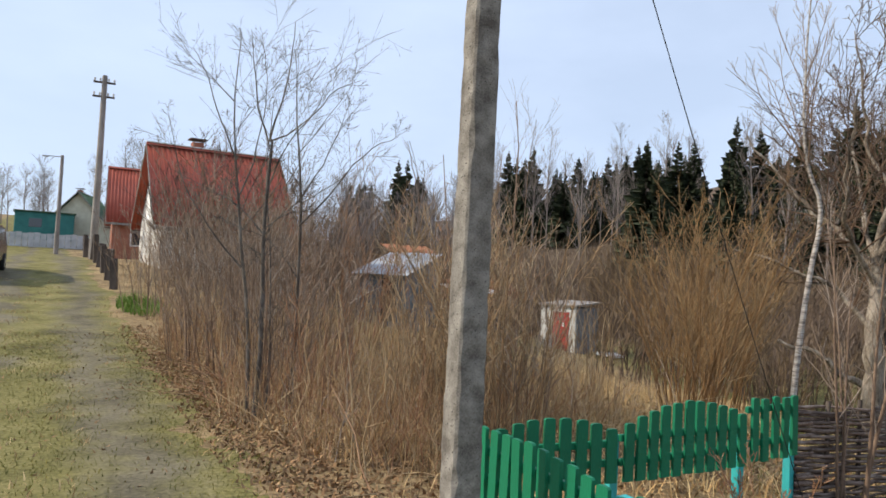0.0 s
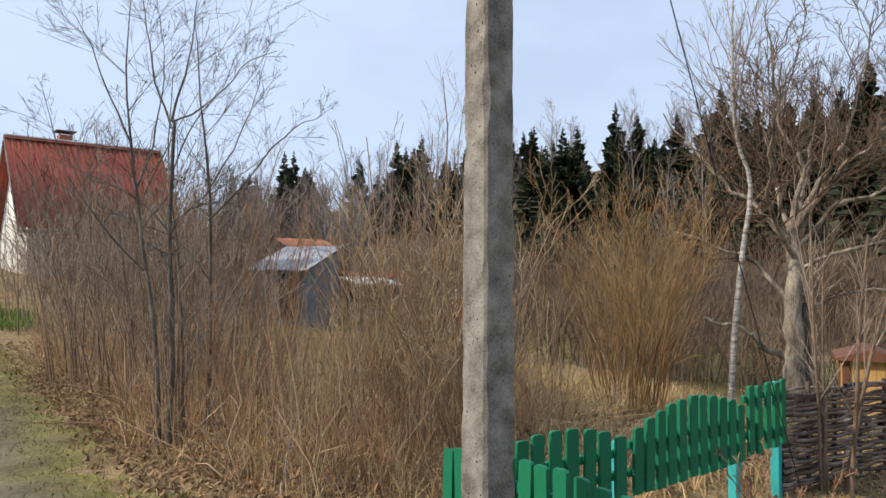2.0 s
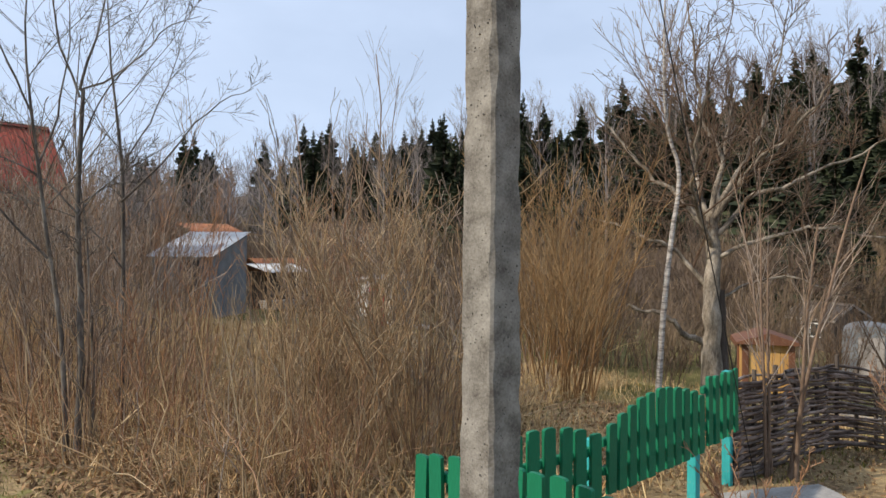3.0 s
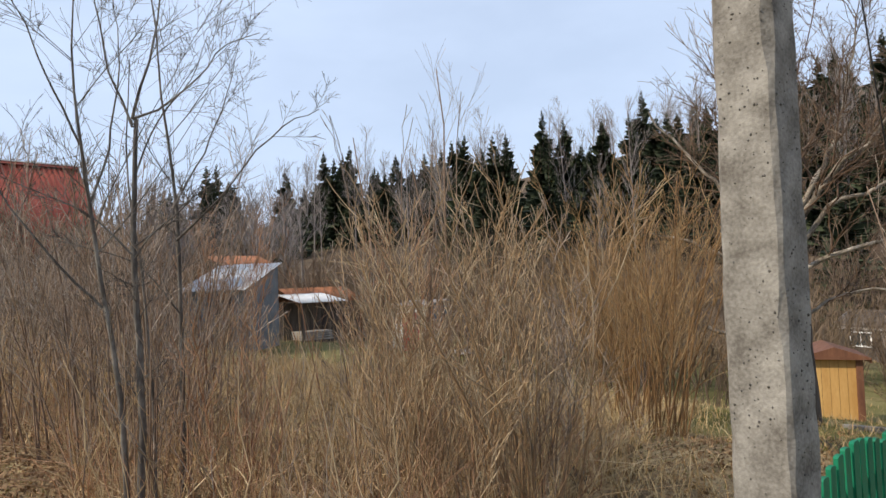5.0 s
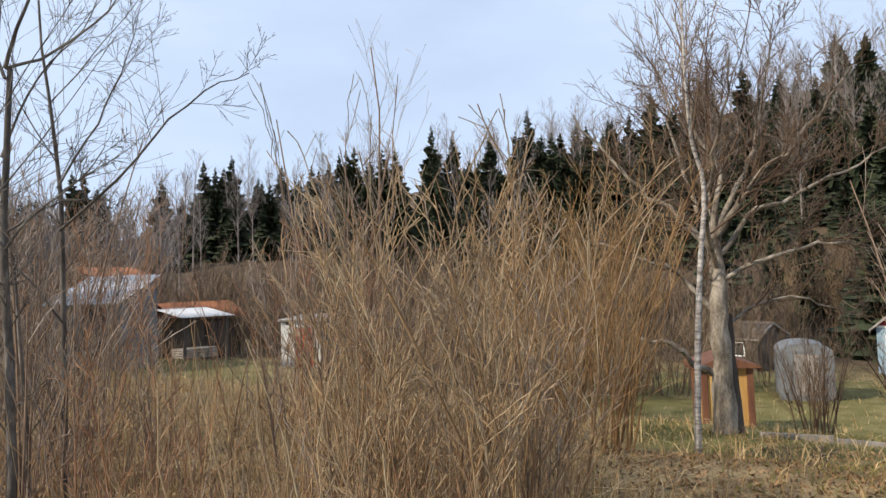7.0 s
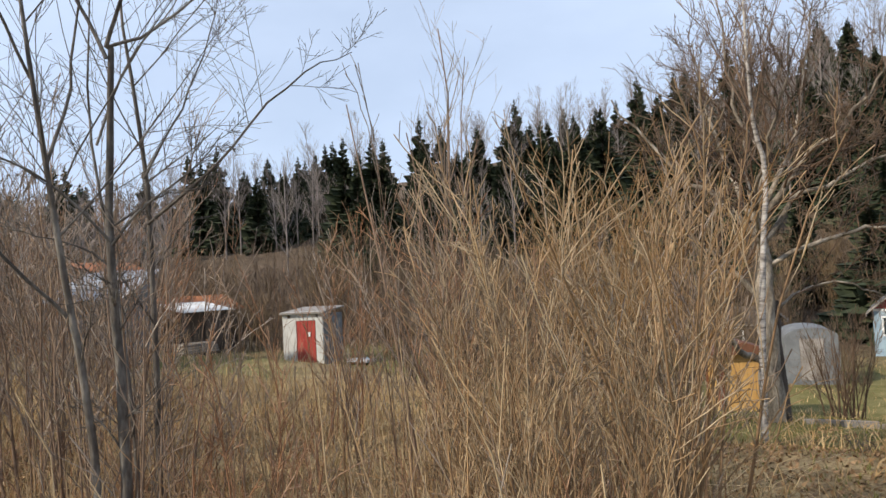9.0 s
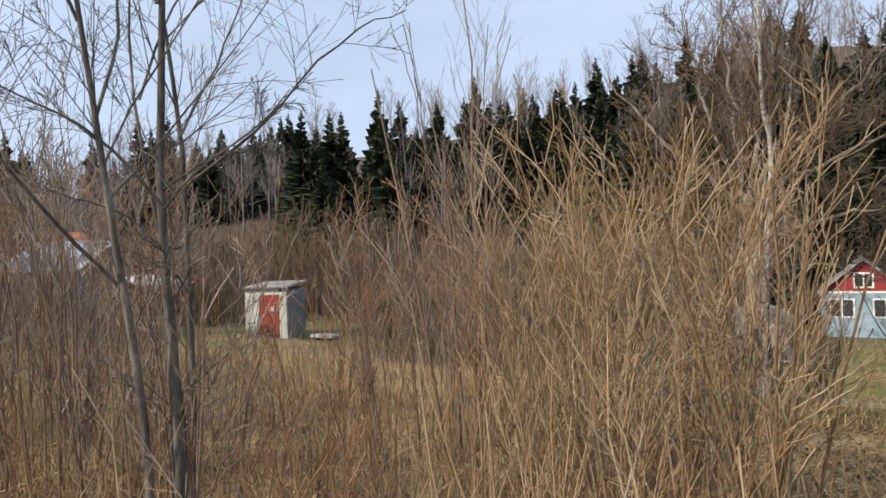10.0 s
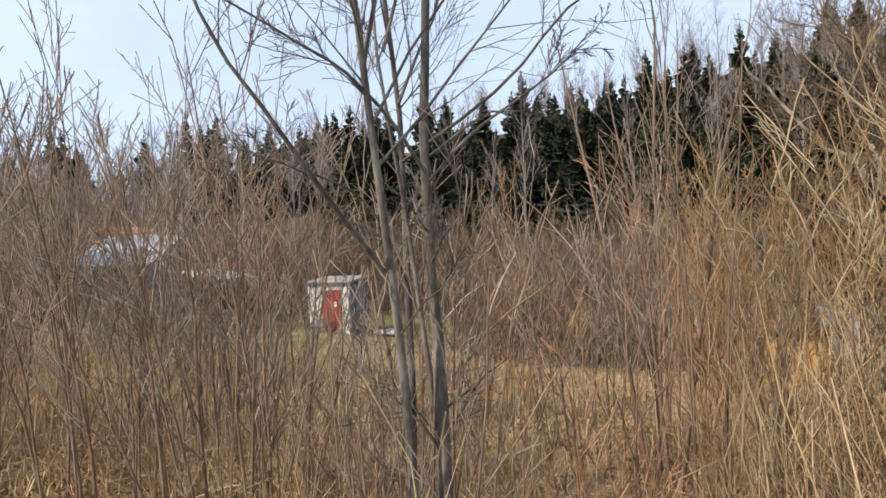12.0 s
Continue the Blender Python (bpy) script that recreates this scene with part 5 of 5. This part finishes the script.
def blade_field(name, rng, x, y, height, width, mat, label, lean=0.7, category="grass"):
    n = len(x)
    h = height * rng.uniform(0.5, 1.2, n)
    a, k = rng.uniform(0, 2 * np.pi, n), rng.uniform(0.1, 1, n) * lean
    s = np.array([0, 0.5, 1.0])
    p = np.zeros((n, 3, 3))
    p[:, :, 0] = x[:, None] + (np.cos(a) * k * h)[:, None] * s ** 2
    p[:, :, 1] = y[:, None] + (np.sin(a) * k * h)[:, None] * s ** 2
    p[:, :, 2] = ground_z(x, y)[:, None] - 0.01 + h[:, None] * (s - 0.35 * k[:, None] * s ** 2)
    w = (width * rng.uniform(0.6, 1.3, n))[:, None] * np.array([1, 0.8, 0.15])[None]
    ob = put(name, ribbons(p, w, rng), mat)
    tagged(ob, label, category, kind="stuff")


def edge_u(x, y):
    return x + 0.125 * y


rng = np.random.default_rng(5)
def in_verge(x, y):
    return (edge_u(x, y) > 3.2 + 0.25 * np.sin(y * 1.3)) & (y > 5.2) & (y > 4.2 + 0.5 * x)


def clumped(x, y, least, f):
    return rng.random(len(x)) < least + (1 - least) * np.clip(2.2 * clump_noise(x, y, f) - 0.75, 0, 1)


def thick_stand(x, y):
    """Where the tall canes stand thickest: behind the fence corner."""
    return in_verge(x, y) & (y < 6.3 + 0.45 * x) & (x > 2.2)


def belt(x, y):
    return in_verge(x, y) & (edge_u(x, y) < 4.7)


x, y = scatter(rng, 1900, 1.6, 6.2, 5.3, 9.2, lambda x, y: thick_stand(x, y) & clumped(x, y, 0.2, 1.6))
stalk_field("dry_stalks", rng, x, y, 1.25, 0.0050, M_STALK, "tall straw-coloured dry stalks behind the fence", 0.20, 2)
x, y = scatter(rng, 1300, 0.5, 4.5, 5.3, 15, lambda x, y: belt(x, y) & clumped(x, y, 0.08, 1.9))
stalk_field("verge_stalks", rng, x, y, 1.15, 0.0050, M_STALK, "pale dry stalks along the lane edge", 0.25, 2)
x, y = scatter(rng, 5000, 0.5, 5.5, 5.3, 15, lambda x, y: (belt(x, y) | thick_stand(x, y)) & clumped(x, y, 0.06, 1.9))
stalk_field("reddish_stalks", rng, x, y, 0.78, 0.0040, M_REED, "reddish-brown dead canes among the straw", 0.75, 3)
x, y = scatter(rng, 3200, 0.5, 6.5, 5.3, 15, lambda x, y: belt(x, y) | thick_stand(x, y))
stalk_field("fallen_stalks", rng, x, y, 0.6, 0.0042, M_STALK, "broken stalks fallen across one another", 1.3, 1)
x, y = scatter(rng, 2000, -0.5, 8.0, 12, 28, lambda x, y: in_verge(x, y) & clumped(x, y, 0.2, 0.8))
stalk_field("dry_stalks", rng, x, y, 1.2, 0.006, M_STALK, "tall straw-coloured dry stalks along the lane", 0.25, 1)
x, y = scatter(rng, 1300, 3.0, 13, 6.0, 20, lambda x, y: in_verge(x, y) & ~belt(x, y) & clumped(x, y, 0.1, 0.7))
stalk_field("meadow_stalks", rng, x, y, 0.75, 0.0036, M_STALK, "thin dry stalks scattered on the meadow", 0.3, 1)
x, y = scatter(rng, 450, 1.0, 9, 5.5, 13, lambda x, y: in_verge(x, y))
stalk_field("dark_stems", rng, x, y, 1.1, 0.0042, M_TWIG_GREY, "dark thin seedling stems among the straw", 0.22, 3)
x, y = scatter(rng, 64000, 1.0, 12, 4.9, 18, lambda x, y: (edge_u(x, y) > 3.25 + 0.25 * np.sin(y * 1.3)) & (y > 4.95) & (rng.random(len(x)) < (0.25 + 0.75 * clump_noise(x, y, 1.1)) * np.where(edge_u(x, y) < 4.0, 0.45, 1.0) * np.where((x > 6.0) & (y < 4.2 + 0.5 * x), 0.13, 1.0)))
blade_field("matted_dry_grass", rng, x, y, 0.30, 0.0045, M_DRYGRASS, "matted dry tan grass under the stalks", 1.5)
x, y = scatter(rng, 36000, 0.8, 8, 5.2, 13, lambda x, y: (edge_u(x, y) > 2.8) & (rng.random(len(x)) < np.where(edge_u(x, y) < 4.4, 1.0, 0.3)))
blade_field("dead_leaves", rng, x, y, 0.06, 0.014, M_LEAF, "dead brown leaves lying in the grass", 1.7, "leaf litter")
x, y = scatter(rng, 16000, 6.0, 17, 4.5, 11, lambda x, y: (y < 4.4 + 0.5 * x) & (rng.random(len(x)) < 0.2 + 0.8 * clump_noise(x, y, 0.6)))
blade_field("lawn_grass", rng, x, y, 0.07, 0.006, M_LAWN, "short olive-green lawn grass", 1.0)
x, y = scatter(rng, 16000, 3.3, 12, 1.0, 5.4, lambda x, y: x > 3.3)
blade_field("garden_dry_grass", rng, x, y, 0.055, 0.0026, M_DRYGRASS, "short dry tan grass in the garden", 1.3)
x, y = scatter(rng, 8000, 3.3, 11, 2.0, 7.5, lambda x, y: (y < 5.2) | (y < 4.2 + 0.5 * x))
blade_field("garden_leaves", rng, x, y, 0.05, 0.016, M_LEAF, "dead brown leaves strewn over the garden", 1.7, "leaf litter")
x, y = scatter(rng, 14000, 7, 40, 8, 40, lambda x, y: (edge_u(x, y) > 10) & (rng.random(len(x)) < clump_noise(x, y, 0.3)))
blade_field("meadow_grass", rng, x, y, 0.22, 0.008, M_DRYGRASS, "tufts of dry meadow grass", 1.0)
x, y = scatter(rng, 24000, -2.0, 2.3, 4.0, 15, lambda x, y: (edge_u(x, y) < 3.1) & (np.abs(edge_u(x, y) - 2.0) > 0.35 * rng.random(len(x))))
blade_field("lane_grass", rng, x, y, 0.05, 0.0035, M_GREENGRASS, "short olive-green grass of the lane", 1.1)
x, y = scatter(rng, 15000, -4.5, 2.4, 5.0, 24, lambda x, y: (edge_u(x, y) < 3.0) & (clump_noise(x, y, 1.7) > 0.62) & (np.abs(edge_u(x, y) - 2.05) > 0.3))
blade_field("lane_tufts", rng, x, y, 0.075, 0.005, M_DRYGRASS, "yellowed grass tufts in the lane", 1.0)
x, y = scatter(rng, 1200, -3.0, 2.4, 4.0, 16, lambda x, y: edge_u(x, y) < 3.0)
blade_field("lane_leaves", rng, x, y, 0.045, 0.014, M_LEAF, "scattered dead leaves on the lane", 1.7, "leaf litter")
x, y = scatter(rng, 5000, 0.6, 2.6, 5, 16, lambda x, y: (np.abs(edge_u(x, y) - 3.05) < 0.45))
blade_field("verge_litter", rng, x, y, 0.07, 0.012, M_LEAF, "dead brown leaves and straw on the verge", 1.6, "leaf litter")
x, y = scatter(rng, 2200, 0.4, 2.0, 16.5, 20.5, lambda x, y: (((edge_u(x, y) - 3.3) / 0.5) ** 2 + ((y - 18.6) / 1.3) ** 2 < 1))
blade_field("green_tuft", rng, x, y, 0.30, 0.009, M_FRESHGRASS, "fresh green grass tuft by the lane", 0.9)


# ---- middle distance scrub ----
def bush_proto(seed, n, h, mat, name, label):
    rng = np.random.default_rng(seed)
    ob = thing(name, 0, 0, 0, 0, label, "bush", "scrub on the slope")
    p0, r0 = stems(rng, n, 0.8, h, 0.5, 5, 0.022, 0.08)
    put("stem", tubes(p0, r0, 3), mat, ob)
    p1, r1 = grown(p0, r0, 6, rng, 0.2, 0.98, (20, 50), (0.25, 0.5), 0.3, 3, 0.08, 0.6)
    p2, r2 = grown(p1, r1, 2, rng, 0.2, 0.98, (25, 65), (0.3, 0.7), 0.2, 3, 0.10, 0.8)
    put("crown", joined(ribbons(p1, np.maximum(r1, 0.009), rng), ribbons(p2, np.maximum(r2, 0.008), rng)), mat, ob)
    return ob


def strew(protos, places, rng, size=(0.8, 1.25)):
    """Sets the first of each kind at its first place and copies of it at the rest."""
    first = set()
    for k, (x, y) in enumerate(places):
        ob = protos[k % len(protos)]
        m = pose(x, y, gz(x, y) - 0.05, 0, 0, rng.uniform(0, 360))
        sc = rng.uniform(*size)
        if ob not in first:
            first.add(ob)
            ob.matrix_basis = m
            continue
        c = copy_thing(ob, m)
        c.scale = (sc, sc, sc * rng.uniform(0.9, 1.1))


def make_scrub():
    rng = np.random.default_rng(8)
    protos = [bush_proto(81, 22, 2.6, M_FARBUSH, "scrub_bush", "brown bare scrub bush"), bush_proto(82, 26, 3.2, M_FARBUSH, "scrub_bush", "brown bare scrub bush"),
              bush_proto(83, 20, 3.6, M_FARBUSH, "scrub_bush", "tall brown bare scrub bush")]
    places = []
    while len(places) < 210:
        az, r = math.radians(rng.uniform(4, 100)), rng.uniform(38, 62)
        if 74 < math.degrees(az) < 92 and r < 50:
            continue
        places.append((r * math.sin(az), 4 + r * math.cos(az)))
    while len(places) < 255:
        az, r = math.radians(rng.uniform(6, 72)), rng.uniform(14, 38)
        x, y = r * math.sin(az), 4 + r * math.cos(az)
        a = math.degrees(az)
        if edge_u(x, y) < 5 or (12 < x < 26 and y < 15) or 14 < a < 45:
            continue
        places.append((x, y))
    near = [p for p in places if math.hypot(p[0], p[1] - 4) < 44]
    far = [p for p in places if p not in near]
    strew(protos, near, rng)
    for k, (x, y) in enumerate(far):
        c = copy_thing(protos[k % 3], pose(x, y, gz(x, y) - 0.05, 0, 0, rng.uniform(0, 360)))
        sc = rng.uniform(1.0, 1.7)
        c.scale = (sc, sc, sc * rng.uniform(1.0, 1.3))


make_scrub()


# ---- wood on the hillside ----
def spruce_proto(seed, h, fat):
    rng = np.random.default_rng(seed)
    ob = thing("spruce_tree", 0, 0, 0, 0, "dark green spruce on the wooded hillside", "tree", "spruces on the hillside")
    z = np.linspace(-0.5, h, 6)
    put("trunk", tubes(np.stack([0 * z, 0 * z, z], -1)[None], np.linspace(0.2, 0.02, 6)[None], 5), M_SPRUCE_TRUNK, ob)
    n = 430
    t = 0.06 + 0.93 * rng.random(n) ** 1.25
    a = rng.uniform(0, 2 * np.pi, n)
    reach = fat * h * 0.165 * (1 - t) ** 0.9 * (1 + 0.16 * np.sin(13 * t * h / 6 + 2 * np.sin(a))) + 0.07
    L = reach * rng.uniform(0.55, 1.18, n)
    d = np.stack([np.cos(a), np.sin(a), 0 * a], -1)
    e = np.stack([-np.sin(a), np.cos(a), 0 * a], -1)
    up = np.array([0, 0, 1.0])
    b = (h * t)[:, None] * up
    L1, drop = L[:, None], (L * (0.5 - 0.75 * t) + rng.normal(0, 0.08, n))[:, None]
    w = L1 * rng.uniform(0.13, 0.24, (n, 1)) + 0.05
    flat = np.stack([b, b + d * L1 * 0.6 + e * w - up * (drop * 0.8 + 0.05), b + d * L1 - up * (drop * 0.75), b + d * L1 * 0.55 - e * w - up * (drop * 0.8 + 0.05)], 1)
    hang = np.stack([b - up * 0.05, b + d * L1 * 0.95 - up * drop * 0.75, b + d * L1 * 0.7 - up * (drop + 0.28 * L1 + 0.08), b + d * L1 * 0.3 - up * (drop * 0.6 + 0.22 * L1 + 0.1)], 1)
    v = np.concatenate([flat, hang]).reshape(-1, 3)
    put("crown", (v, np.arange(len(v)).reshape(-1, 4)), M_SPRUCE, ob)
    return ob


def bare_proto(seed, h):
    rng = np.random.default_rng(seed)
    ob = thing("bare_birch", 0, 0, 0, 0, "tall bare grey birch of the hillside wood", "tree", "bare trees on the hillside")
    s = np.linspace(0, 1, 8)
    p = np.stack([0.4 * rng.normal() * s ** 2, 0.4 * rng.normal() * s ** 2, h * s - 0.4], -1)[None]
    r = np.linspace(0.13, 0.02, 8)[None]
    put("trunk", tubes(p, r, 5), M_FARTWIG, ob)
    p1, r1 = grown(p, r, 34, rng, 0.28, 0.99, (28, 55), (0.16, 0.34), 0.35, 4, 0.06, 0.5)
    p2, r2 = grown(p1, r1, 9, rng, 0.2, 0.98, (20, 50), (0.3, 0.6), 0.3, 3, 0.06, 0.7)
    put("crown", joined(ribbons(p1, np.maximum(r1, 0.020), rng), ribbons(p2, np.maximum(r2, 0.013), rng)), M_FARTWIG, ob)
    return ob


def make_wood():
    rng = np.random.default_rng(9)
    spruces = [spruce_proto(91, 12, 2.0), spruce_proto(92, 14, 1.75), spruce_proto(93, 10.5, 2.2), spruce_proto(94, 13, 1.9)]
    bare = [bare_proto(95, 13), bare_proto(96, 15), bare_proto(97, 12)]
    sp, br = [], []
    while len(sp) < 250:
        a = rng.uniform(8, 112)
        if a < 25 and rng.random() < 0.6:
            continue
        az, r = math.radians(a), 66 + 40 * rng.random()
        if a < 40:
            r += 24
        sp.append((r * math.sin(az), 4 + r * math.cos(az)))
    for k in range(16):
        az, r = math.radians(rng.uniform(68, 96)), rng.uniform(50, 60)
        sp.append((r * math.sin(az), 4 + r * math.cos(az)))
    for k in range(26):
        az, r = math.radians(rng.uniform(66, 98)), rng.uniform(95, 132)
        sp.append((r * math.sin(az), 4 + r * math.cos(az)))
    while len(br) < 150:
        a = rng.uniform(-4, 112)
        az, r = math.radians(a), rng.uniform(78, 125) if a > 26 and rng.random() < 0.7 else rng.uniform(60, 100)
        br.append((r * math.sin(az), 4 + r * math.cos(az)))
    for k in range(20):
        az, r = math.radians(rng.uniform(64, 98)), rng.uniform(92, 125)
        br.append((r * math.sin(az), 4 + r * math.cos(az)))
    for k in range(50):
        az, r = math.radians(rng.uniform(46, 100)), rng.uniform(122, 162)
        br.append((r * math.sin(az), 4 + r * math.cos(az)))
    low = []
    for k in range(24):
        az = math.radians(rng.uniform(-24, -5))
        r = rng.uniform(80, 110)
        low.append((r * math.sin(az), 4 + r * math.cos(az)))
    edge = []
    for k in range(48):
        az, r = math.radians(rng.uniform(4, 27)), rng.uniform(46, 76)
        edge.append((r * math.sin(az), 4 + r * math.cos(az)))
    strew(spruces, sp, rng, (0.5, 1.02))
    strew(bare, [p for p in br if math.degrees(math.atan2(p[0], p[1] - 4)) > 27], rng, (0.7, 1.05))
    edge += [p for p in br if math.degrees(math.atan2(p[0], p[1] - 4)) <= 27]
    for k, (x, y) in enumerate(edge):
        c = copy_thing(bare[k % 3], pose(x, y, gz(x, y) - 0.05, 0, 0, rng.uniform(0, 360)))
        sc = rng.uniform(0.5, 0.78)
        c.scale = (1.35 * sc, 1.35 * sc, sc)
    for k, (x, y) in enumerate(low):
        c = copy_thing(bare[k % 3], pose(x, y, gz(x, y) - 0.05, 0, 0, rng.uniform(0, 360)))
        sc = rng.uniform(0.4, 0.6)
        c.scale = (1.4 * sc, 1.4 * sc, sc)


make_wood()


# ---- wires ----
def wire(a, b, sag):
    s = np.linspace(0, 1, 24)
    p = np.array(a)[None] * (1 - s)[:, None] + np.array(b)[None] * s[:, None]
    p[:, 2] -= sag * 4 * s * (1 - s)
    ob = put("overhead_wire", tubes(p[None], np.full((1, 24), 0.0035), 5), M_WIRE)
    tagged(ob, "thin black stay wire from the concrete pole to the garden", "wire", "overhead wires")


wire((2.61, 4.06, 5.6), (5.60, 4.60, 0.0), 0.09)
